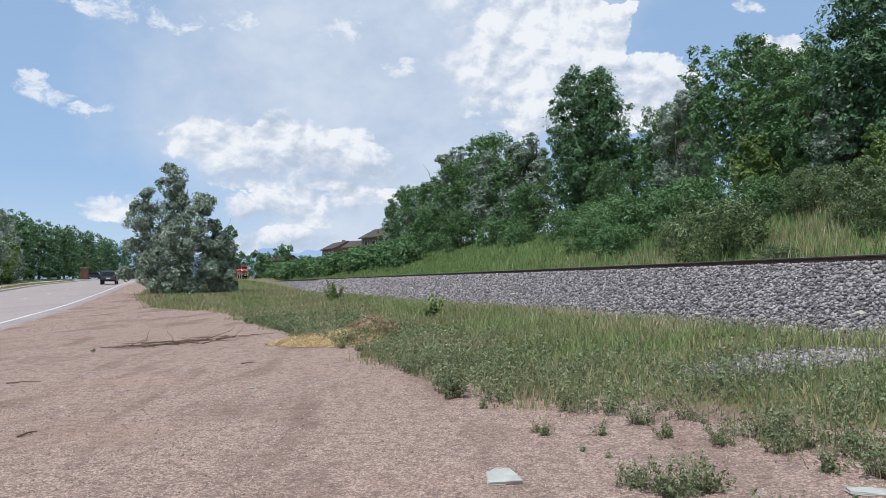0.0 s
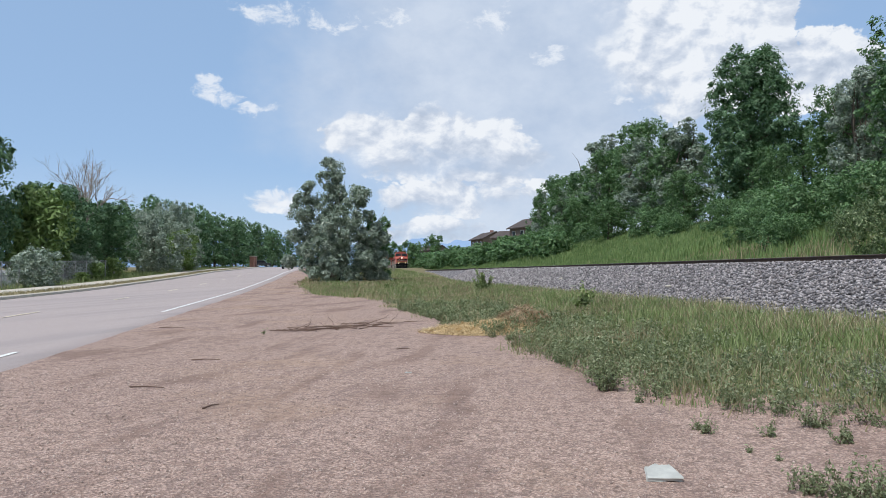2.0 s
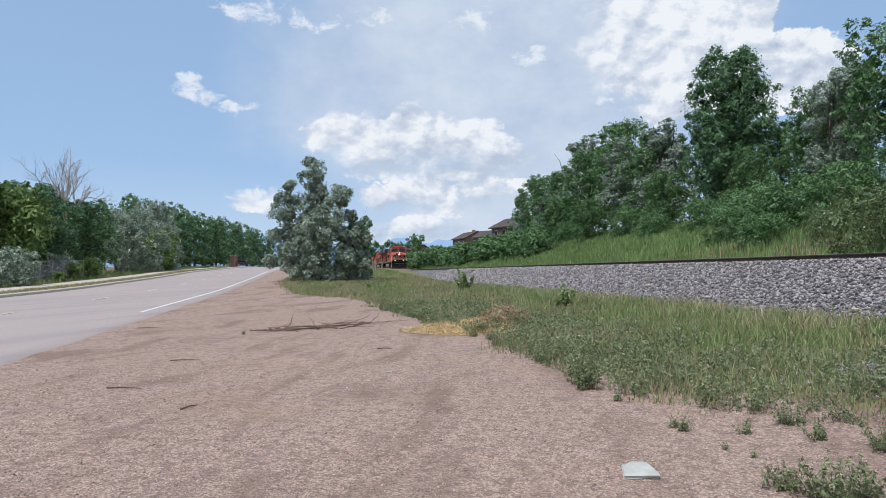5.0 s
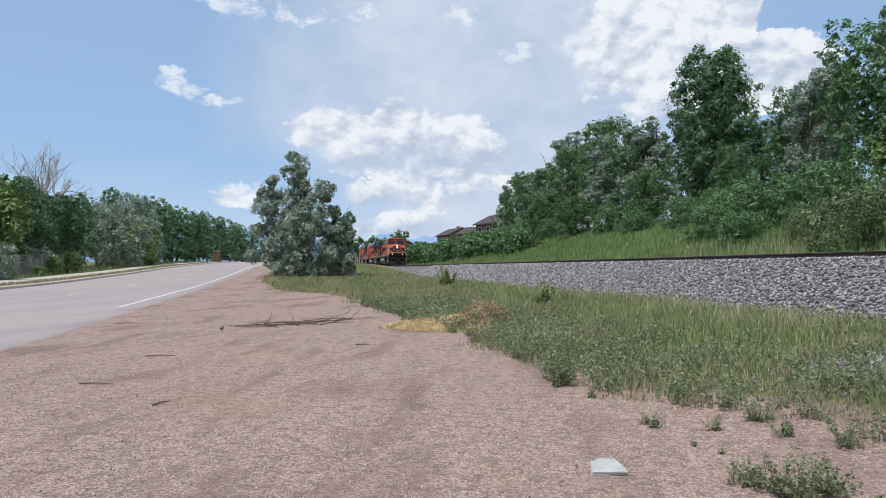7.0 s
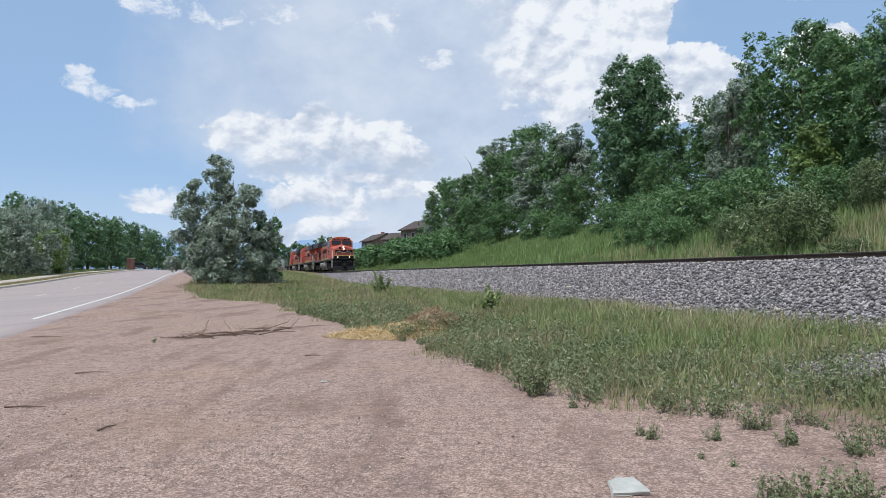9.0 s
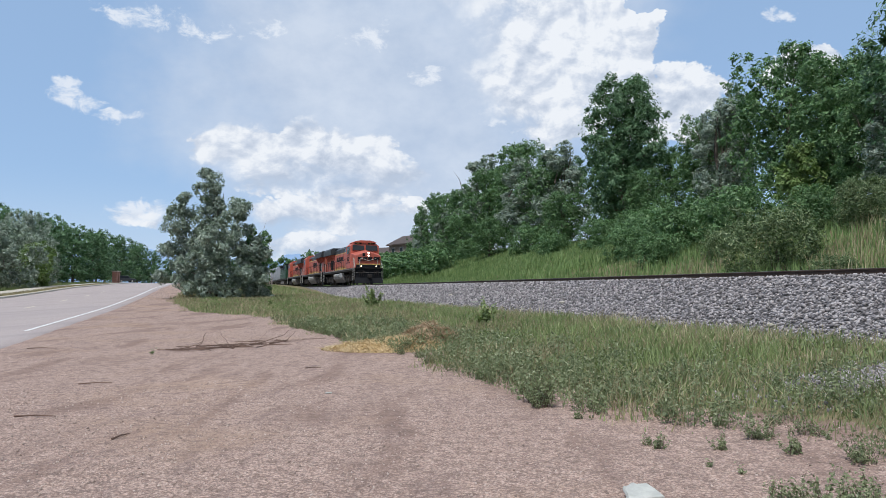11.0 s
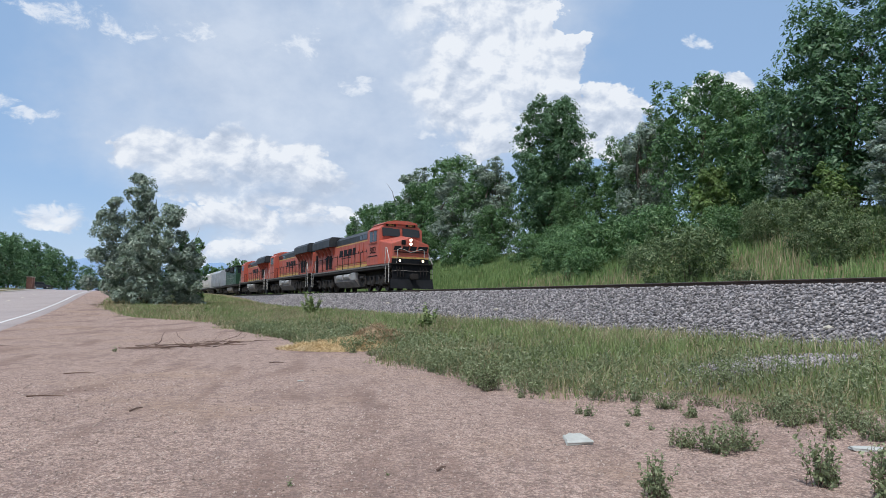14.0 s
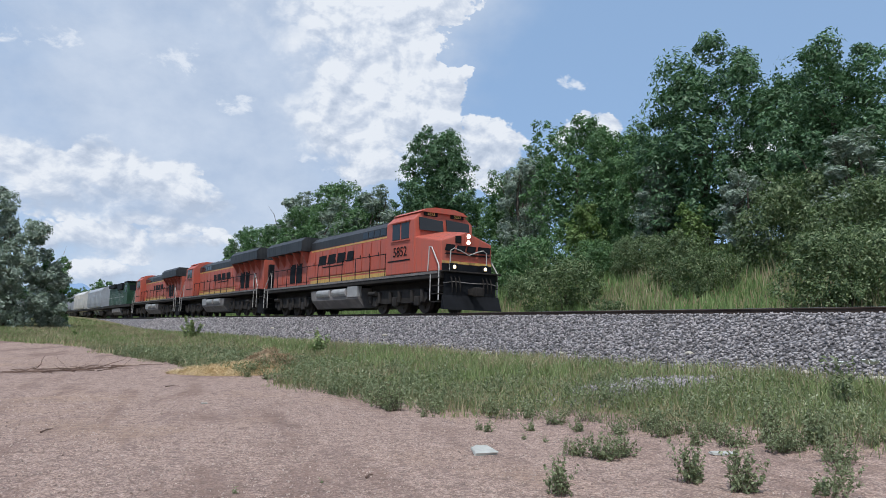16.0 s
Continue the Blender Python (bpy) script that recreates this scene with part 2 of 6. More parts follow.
def tube(bm, points, r, seg=8, r_end=None, caps=True):
    """A round bar along points, tapering to r_end."""
    points = [Vector(p) for p in points]
    rings = []
    for i, p in enumerate(points):
        d = (points[min(i + 1, len(points) - 1)] - points[max(i - 1, 0)]).normalized()
        side = d.cross(Vector((0, 0, 1)) if abs(d.z) < 0.9 else Vector((1, 0, 0))).normalized()
        other = d.cross(side)
        k = i / (len(points) - 1)
        q = r + ((r if r_end is None else r_end) - r) * k
        rings.append([bm.verts.new(p + (side * math.cos(a) + other * math.sin(a)) * q) for a in (2 * math.pi * j / seg for j in range(seg))])
    for a, b in zip(rings, rings[1:]):
        for j in range(seg):
            bm.faces.new((a[j], a[(j + 1) % seg], b[(j + 1) % seg], b[j]))
    if caps:
        bm.faces.new(rings[0][::-1])
        bm.faces.new(rings[-1])


def prism(bm, profile, a, b, axis="x"):
    """The closed profile drawn in the two other axes, pushed from a to b along the axis."""
    def at(u, v, w):
        return {"x": (w, u, v), "y": (u, w, v), "z": (u, v, w)}[axis]
    one = [bm.verts.new(at(u, v, a)) for u, v in profile]
    two = [bm.verts.new(at(u, v, b)) for u, v in profile]
    bm.faces.new(one[::-1])
    bm.faces.new(two)
    for i in range(len(one)):
        j = (i + 1) % len(one)
        bm.faces.new((one[i], one[j], two[j], two[i]))
    bmesh.ops.recalc_face_normals(bm, faces=bm.faces[:])


def thing(name, label, category, group="", m=None):
    ob = tagged(new(name), label, category, group)
    if m is not None:
        ob.matrix_basis = m
    return ob


# ---- materials ----
def material(name):
    mat = bpy.data.materials.new(name)
    mat.use_nodes = True
    n = Nodes(mat.node_tree)
    return mat, n, mat.node_tree.nodes["Principled BSDF"]


def coords(n, kind="Object"):
    return n.tree.nodes.new("ShaderNodeTexCoord").outputs[kind]


def bumped(n, bsdf, height, strength, distance=0.02):
    b = n.tree.nodes.new("ShaderNodeBump")
    b.inputs["Strength"].default_value, b.inputs["Distance"].default_value = strength, distance
    n.link(height, b.inputs["Height"])
    n.link(b.outputs[0], bsdf.inputs["Normal"])


def worn(name, color, dark=0.7, rough=0.5, metal=0.0, scale=3.0, grain=40.0, bump=0.15, spec=0.4):
    """A painted or plain surface with stains and grain."""
    mat, n, bsdf = material(name)
    v = coords(n)
    big, small = n.noise(v, scale, 5.0), n.noise(v, grain, 3.0)
    c = n.mix(n.smooth(big, 0.35, 0.7), tuple(k * dark for k in color), color)
    c = n.mix(n.math("MULTIPLY", small, 0.35), c, tuple(k * 0.6 for k in color))
    n.link(c, bsdf.inputs["Base Color"])
    n.link(n.math("ADD", n.math("MULTIPLY", big, 0.25), rough - 0.12), bsdf.inputs["Roughness"])
    bsdf.inputs["Metallic"].default_value = metal
    bsdf.inputs["Specular IOR Level"].default_value = spec
    bumped(n, bsdf, small, bump, 0.01)
    return mat


def leafy(name, dark, light, pale=None, gloss=0.5, through_tint=(0.95, 1.2, 0.7)):
    mat, n, bsdf = material(name)
    geo = n.tree.nodes.new("ShaderNodeNewGeometry").outputs["Random Per Island"]
    info = n.tree.nodes.new("ShaderNodeObjectInfo").outputs["Random"]
    stops = [(0.0, dark), (0.75, light)] + ([(1.0, pale)] if pale else [])
    c = n.ramp(geo, stops)
    v = coords(n)
    c = n.mix(n.math("MULTIPLY", n.smooth(n.noise(v, 0.5, 3.0), 0.4, 0.65), 0.35), c, tuple(k * 0.65 for k in dark))
    c = n.mix(n.math("MULTIPLY", info, 0.25), c, tuple(a * 0.65 for a in light))
    n.link(c, bsdf.inputs["Base Color"])
    bsdf.inputs["Roughness"].default_value = gloss
    bsdf.inputs["Specular IOR Level"].default_value = 0.25
    glow = n.tree.nodes.new("ShaderNodeBsdfTranslucent")
    n.link(n.mix(1.0, c, through_tint, "MULTIPLY"), glow.inputs[0])
    both = n.tree.nodes.new("ShaderNodeMixShader")
    both.inputs[0].default_value = 0.2
    n.link(bsdf.outputs[0], both.inputs[1])
    n.link(glow.outputs[0], both.inputs[2])
    n.link(both.outputs[0], n.tree.nodes["Material Output"].inputs[0])
    return mat


def ground_material():
    """Pinkish gravel, with earth and dry litter where plants grow."""
    mat, n, bsdf = material("gravel_and_earth")
    v = coords(n)
    wide = n.tree.nodes.new("ShaderNodeMapping")
    wide.inputs["Rotation"].default_value = (0, 0, radians(20))
    wide.inputs["Scale"].default_value = (1.0, 0.28, 1.0)
    n.link(v, wide.inputs[0])
    track = n.noise(wide.outputs[0], 0.9, 6.0, 0.6, 0.5)
    grit = n.tree.nodes.new("ShaderNodeTexVoronoi")
    grit.inputs["Scale"].default_value, grit.inputs["Detail"].default_value, grit.inputs["Roughness"].default_value = 34.0, 1.0, 0.6
    n.link(v, grit.inputs["Vector"])
    each = n.tree.nodes.new("ShaderNodeSeparateColor")
    n.link(grit.outputs["Color"], each.inputs[0])
    tone = n.ramp(each.outputs[0], [(0.05, (0.22, 0.155, 0.125)), (0.35, (0.62, 0.47, 0.4)), (0.7, (0.72, 0.56, 0.48)), (1.0, (0.85, 0.71, 0.62))])
    fine = n.ramp(n.noise(v, 13.0, 10.0, 0.92), [(0.38, (0.16, 0.115, 0.095)), (0.48, (0.6, 0.45, 0.385)), (0.62, (0.88, 0.71, 0.61))])
    stone = n.mix(0.55, tone, fine)
    stone = n.mix(n.math("MULTIPLY", n.smooth(grit.outputs["Distance"], 0.6, 1.0), 0.5), stone, (0.11, 0.078, 0.065))
    stone = n.mix(n.math("MULTIPLY", n.smooth(track, 0.49, 0.66), 0.74), stone, (0.3, 0.215, 0.18))
    stone = n.mix(n.math("MULTIPLY", n.smooth(n.noise(v, 0.3, 5.0), 0.5, 0.68), 0.5), stone, (0.56, 0.42, 0.31))
    stone = n.mix(n.math("MULTIPLY", n.smooth(n.noise(v, 6.0, 7.0, 0.9), 0.49, 0.58), 0.6), stone, (0.2, 0.15, 0.135))
    stone = n.mix(n.math("MULTIPLY", n.smooth(n.noise(wide.outputs[0], 2.6, 8.0, 0.75, 0.3), 0.5, 0.66), 0.4), stone, (0.25, 0.19, 0.18))
    stone = n.mix(1.0, stone, (0.74, 0.682, 0.653), "MULTIPLY")
    earth = n.ramp(n.noise(v, 6.0, 8.0, 0.7), [(0.3, (0.1, 0.085, 0.045)), (0.6, (0.22, 0.19, 0.1)), (0.8, (0.34, 0.29, 0.17))])
    soil = n.tree.nodes.new("ShaderNodeAttribute")
    soil.attribute_name = "soil"
    edge = n.smooth(n.math("ADD", soil.outputs["Fac"], n.math("MULTIPLY", n.math("SUBTRACT", n.noise(v, 2.2, 6.0, 0.7), 0.5), 0.9)), 0.4, 0.62)
    n.link(n.mix(edge, stone, earth), bsdf.inputs["Base Color"])
    bsdf.inputs["Roughness"].default_value = 0.95
    bsdf.inputs["Specular IOR Level"].default_value = 0.2
    h = n.math("ADD", n.math("MULTIPLY", n.noise(v, 45.0, 5.0, 0.7), 0.5), n.math("MULTIPLY", grit.outputs["Distance"], -1.0))
    bumped(n, bsdf, h, 0.8, 0.022)
    return mat


def road_material():
    mat, n, bsdf = material("worn_asphalt")
    v = coords(n)
    wide = n.tree.nodes.new("ShaderNodeMapping")
    wide.inputs["Rotation"].default_value = (0, 0, -ROAD_BEARING)
    wide.inputs["Scale"].default_value = (0.8, 0.05, 1.0)
    n.link(v, wide.inputs[0])
    c = n.ramp(n.noise(v, 60.0, 4.0, 0.7), [(0.3, (0.26, 0.21, 0.195)), (0.7, (0.43, 0.365, 0.34))])
    c = n.mix(n.math("MULTIPLY", n.smooth(n.noise(wide.outputs[0], 1.0, 4.0), 0.45, 0.7), 0.35), c, (0.2, 0.18, 0.18))
    n.link(c, bsdf.inputs["Base Color"])
    bsdf.inputs["Roughness"].default_value = 0.85
    bumped(n, bsdf, n.noise(v, 80.0, 3.0), 0.3, 0.01)
    return mat


def stone_material(name, dark, mid, light):
    mat, n, bsdf = material(name)
    geo = n.tree.nodes.new("ShaderNodeNewGeometry").outputs["Random Per Island"]
    c = n.ramp(geo, [(0.0, dark), (0.5, mid), (1.0, light)])
    c = n.mix(n.math("MULTIPLY", n.noise(coords(n), 25.0, 5.0), 0.5), c, tuple(k * 0.55 for k in mid))
    n.link(c, bsdf.inputs["Base Color"])
    bsdf.inputs["Roughness"].default_value = 0.9
    return mat


def bed_material():
    mat, n, bsdf = material("ballast")
    v = coords(n)
    cell = n.tree.nodes.new("ShaderNodeTexVoronoi")
    cell.inputs["Scale"].default_value = 13.0
    n.link(v, cell.inputs["Vector"])
    grey = n.tree.nodes.new("ShaderNodeSeparateColor")
    n.link(cell.outputs["Color"], grey.inputs[0])
    c = n.ramp(grey.outputs[0], [(0.0, (0.1, 0.095, 0.1)), (0.5, (0.28, 0.255, 0.26)), (1.0, (0.46, 0.42, 0.41))])
    n.link(n.mix(n.smooth(cell.outputs["Distance"], 0.35, 0.7), c, (0.05, 0.045, 0.045)), bsdf.inputs["Base Color"])
    bsdf.inputs["Roughness"].default_value = 0.95
    bumped(n, bsdf, n.math("MULTIPLY", cell.outputs["Distance"], -1.0), 1.0, 0.06)
    return mat


def glassy(name, color, rough=0.08):
    mat, n, bsdf = material(name)
    bsdf.inputs["Base Color"].default_value = (*color, 1)
    bsdf.inputs["Roughness"].default_value = rough
    bsdf.inputs["Specular IOR Level"].default_value = 0.3
    return mat


def lamp_material(name, color, strength):
    mat, n, bsdf = material(name)
    bsdf.inputs["Base Color"].default_value = (*color, 1)
    bsdf.inputs["Emission Color"].default_value = (*color, 1)
    bsdf.inputs["Emission Strength"].default_value = strength
    return mat


GROUND, ROAD, BED = ground_material(), road_material(), bed_material()
BALLAST = stone_material("ballast_stone", (0.08, 0.074, 0.077), (0.27, 0.245, 0.243), (0.52, 0.475, 0.465))
PEBBLE = stone_material("pink_pebble", (0.2, 0.145, 0.12), (0.42, 0.32, 0.27), (0.64, 0.51, 0.44))
CONCRETE = worn("pale_concrete", (0.52, 0.47, 0.39), 0.8, 0.9, bump=0.3)
PAINT_WHITE = worn("road_paint", (0.78, 0.77, 0.74), 0.85, 0.7)
PAINT_YELLOW = worn("faded_road_paint", (0.75, 0.65, 0.48), 0.85, 0.7)
STEEL = worn("rusty_rail", (0.09, 0.06, 0.045), 0.6, 0.6, 0.4)
SHINE = worn("rail_head", (0.45, 0.43, 0.42), 0.8, 0.35, 0.9)
TIMBER = worn("creosoted_wood", (0.09, 0.07, 0.055), 0.6, 0.9, grain=15.0, bump=0.5)
BARK = worn("bark", (0.16, 0.125, 0.1), 0.5, 0.95, grain=12.0, bump=0.8)
DEADWOOD = worn("bleached_wood", (0.36, 0.31, 0.27), 0.7, 0.95, grain=20.0, bump=0.5)
TWIG = worn("brown_twig", (0.2, 0.13, 0.1), 0.6, 0.95, grain=20.0)
LEAF_DARK = leafy("cottonwood_leaf", (0.055, 0.115, 0.055), (0.13, 0.23, 0.11), (0.25, 0.36, 0.21), 0.5)
LEAF_MID = leafy("elm_leaf", (0.065, 0.13, 0.055), (0.15, 0.26, 0.105), (0.27, 0.38, 0.19), 0.5)
LEAF_SILVER = leafy("olive_leaf", (0.15, 0.2, 0.155), (0.33, 0.39, 0.32), (0.62, 0.66, 0.58), 0.5)
LEAF_LIME = leafy("bright_leaf", (0.1, 0.16, 0.045), (0.2, 0.29, 0.09), (0.31, 0.4, 0.16))
LEAF_SHRUB = leafy("shrub_leaf", (0.07, 0.11, 0.05), (0.16, 0.215, 0.095), (0.34, 0.38, 0.22), 0.6)
LEAF_BROWN = leafy("brown_leaf", (0.12, 0.07, 0.04), (0.24, 0.15, 0.09), (0.33, 0.24, 0.16))
GRASS = leafy("green_grass", (0.155, 0.2, 0.085), (0.28, 0.335, 0.145), (0.46, 0.44, 0.25), 0.7)
GRASS_DRY = leafy("dry_grass", (0.24, 0.215, 0.12), (0.4, 0.35, 0.21), (0.58, 0.51, 0.33), 0.7, (1.0, 0.97, 0.8))
GRASS_HILL = leafy("hill_grass", (0.125, 0.2, 0.07), (0.23, 0.325, 0.12), (0.36, 0.42, 0.2), 0.7)
GRASS_BRIGHT = leafy("fresh_grass", (0.165, 0.215, 0.085), (0.275, 0.335, 0.14), (0.43, 0.46, 0.24), 0.7)
WEED = leafy("weed_leaf", (0.15, 0.18, 0.095), (0.25, 0.285, 0.155), (0.41, 0.425, 0.275), 0.7)

# ---- ground, road, track ----
def axis_steps(fine_lo, fine_hi, fine, far_lo, far_hi):
    v = list(np.arange(fine_lo, fine_hi, fine))
    step, x = fine, fine_hi
    while x < far_hi:
        v.append(x)
        step *= 1.12
        x += step
    v.append(far_hi)
    step, x = fine, fine_lo
    while x > far_lo:
        step *= 1.12
        x -= step
        v.insert(0, max(x, far_lo))
    return np.array(v)


def make_ground():
    xs, ys = axis_steps(-26, 36, 0.5, -3000, 3000), axis_steps(-6, 70, 0.5, -3000, 4500)
    x, y = np.meshgrid(xs, ys)
    z = ground_z(x, y)
    off = x * RN[0] + y * RN[1]
    s_r = x * RU[0] + y * RU[1]
    # the road's bed lies a little under the ground beside it
    z = z - 0.06 * smoothstep(off, -20.2, -19.0) * (1 - smoothstep(off, -6.2, -5.4)) * (np.abs(s_r) < 460)
    l, s = track_ls(x, y)
    soil = smoothstep(l - grass_edge(s), 0.0, 1.6)
    soil = np.maximum(soil, 1 - smoothstep(off, -21.0, -20.0))
    i = np.arange(len(xs) * len(ys)).reshape(len(ys), len(xs))
    faces = np.stack([i[:-1, :-1], i[:-1, 1:], i[1:, 1:], i[1:, :-1]], -1).reshape(-1, 4)
    me = mesh_np("ground", np.stack([x, y, z], -1).reshape(-1, 3), faces)
    me.attributes.new("soil", "FLOAT", "POINT").data.foreach_set("value", soil.ravel().astype(np.float32))
    shade(me)
    tagged(put_mesh("ground", me, GROUND), "pinkish gravel lot and rough grassy earth", "ground", kind="structure")


def strip(name, offs, lift, mat, label, lo=-150.0, hi=440.0, step=2.0, sides=0.0):
    """A band along the road between offsets; lift is a height over the ground for each offset."""
    ss = np.arange(lo, hi + 0.01, step)
    rows = []
    for o, h in zip(offs, lift):
        x, y = on_road(o, ss)
        rows.append(np.stack([x, y, base_z(y) + h], -1))
    v = np.stack(rows, 1)
    k = len(offs)
    i = np.arange(len(ss) * k).reshape(len(ss), k)
    f = np.stack([i[:-1, :-1], i[:-1, 1:], i[1:, 1:], i[1:, :-1]], -1).reshape(-1, 4)
    ob = put_mesh(name, mesh_np(name, v.reshape(-1, 3), f), mat)
    return tagged(ob, label, kind="structure")


def make_road():
    wob = [-16.2, -10.4, -5.9, -5.35, -5.15]
    strip("road", wob, [0.0, 0.05, 0.03, 0.02, -0.12], ROAD, "worn pale grey asphalt road")["category"] = "road"
    strip("kerb", [-16.62, -16.6, -16.3, -16.2, -16.18], [-0.1, 0.16, 0.16, 0.13, -0.05], CONCRETE, "pale concrete kerb along the road")["category"] = "kerb"
    strip("verge", [-18.0, -17.3, -16.62], [0.12, 0.15, 0.15], GRASS_DRY_GROUND, "dry grassy strip behind the kerb")["category"] = "verge"
    strip("pavement", [-20.3, -20.28, -18.1, -18.0], [-0.05, 0.19, 0.17, 0.05], CONCRETE, "pale concrete pavement")["category"] = "pavement"
    strip("edge_line", [-6.14, -6.0], [0.042, 0.042], PAINT_WHITE, "white painted edge line", 28.0, 300.0)["category"] = "road marking"
    strip("edge_line", [-6.14, -6.02], [0.042, 0.042], PAINT_WHITE, "last worn scrap of the white edge line", 13.9, 15.4, 0.5)["category"] = "road marking"
    for i in range(14):
        s0 = 25.4 + 12.2 * i - 24.4
        strip("lane_dash", [-10.47, -10.36], [0.062, 0.062], PAINT_YELLOW, "faded painted lane dash", s0, s0 + 3.0, 1.0)["category"] = "road marking"


def make_track():
    lo, hi = -140.0, 460.0

    def along(name, profile, mat, label, category, lift=0.0):
        bm = bmesh.new()
        ends = []
        for s in (lo, hi):
            ring = []
            for l, z in profile:
                x, y = on_track(TRACK_OFF + l, s)
                ring.append(bm.verts.new((x, y, RAIL_Z + GRADE * s + z)))
            ends.append(ring)
        for i in range(len(profile)):
            j = (i + 1) % len(profile)
            bm.faces.new((ends[0][i], ends[0][j], ends[1][j], ends[1][i]))
        bm.faces.new(ends[0][::-1])
        bm.faces.new(ends[1])
        bmesh.ops.recalc_face_normals(bm, faces=bm.faces[:])
        return tagged(part(name, bm, mat, None), label, category, kind="structure")

    along("track_bed", [(-5.2, -1.75), (-4.3, -1.42), (-2.0, -0.22), (2.0, -0.22), (3.2, -1.1), (3.2, -1.75)], BED, "bank of crushed grey ballast under the rails", "track bed")
    rail = [(-0.075, -0.175), (-0.075, -0.155), (-0.012, -0.135), (-0.012, -0.045), (-0.036, -0.035), (-0.036, -0.006), (-0.028, 0.0),
            (0.028, 0.0), (0.036, -0.006), (0.036, -0.035), (0.012, -0.045), (0.012, -0.135), (0.075, -0.155), (0.075, -0.175)]
    for side in (-0.755, 0.755):
        along("rail", [(l + side, z) for l, z in rail], STEEL, "rusty steel rail on dark wooden sleepers", "rail")
        along("rail_head", [(side - 0.026, 0.0), (side + 0.026, 0.0), (side + 0.024, 0.003), (side - 0.024, 0.003)], SHINE, "bright worn running face of the rail", "rail")


def make_sleepers():
    """Wooden sleepers under the rails, the nearest each by itself."""
    bed = bpy.data.objects["track_bed"]
    bm = bmesh.new()
    box(bm, (-1.3, -0.115, -0.32), (1.3, 0.115, -0.17), 0.012)
    first = part("sleeper", bm, TIMBER, bed)
    for k in range(150):
        s = -12 + 0.53 * k
        x, y = on_track(TRACK_OFF, s)
        ob = first if k == 0 else put_mesh("sleeper", first.data, None, bed)
        ob.matrix_basis = pose(x, y, RAIL_Z + GRADE * s, 0, 0, math.degrees(-TRACK_BEARING) + random.uniform(-0.6, 0.6))


def scatter_solids(name, pts, size, squash, mat, label, category, seed, kind="stuff"):
    """Angular stones: one bent box each, joined."""
    r = np.random.RandomState(seed)
    n = len(pts)
    cube = np.array([(a, b, c) for c in (-1, 1) for b in (-1, 1) for a in (-1, 1)], float)
    quad = np.array([(0, 2, 3, 1), (4, 5, 7, 6), (0, 1, 5, 4), (2, 6, 7, 3), (0, 4, 6, 2), (1, 3, 7, 5)])
    v = cube[None] * (0.55 + 0.45 * r.rand(n, 8, 1)) * (0.7 + 0.6 * r.rand(n, 8, 3))
    v[:, :, 2] *= squash
    q = r.randn(n, 4)
    q /= np.linalg.norm(q, axis=1)[:, None]
    a, b, c, d = q.T
    rot = np.stack([1 - 2 * (c * c + d * d), 2 * (b * c - a * d), 2 * (b * d + a * c), 2 * (b * c + a * d), 1 - 2 * (b * b + d * d), 2 * (c * d - a * b),
                    2 * (b * d - a * c), 2 * (c * d + a * b), 1 - 2 * (b * b + c * c)], -1).reshape(n, 3, 3)
    v = np.einsum("nij,nkj->nki", rot, v) * np.asarray(size).reshape(-1, 1, 1) * 0.6 + pts[:, None]
    f = quad[None] + 8 * np.arange(n)[:, None, None]
    return tagged(put_mesh(name, mesh_np(name, v.reshape(-1, 3), f.reshape(-1, 4)), mat), label, category, kind=kind)


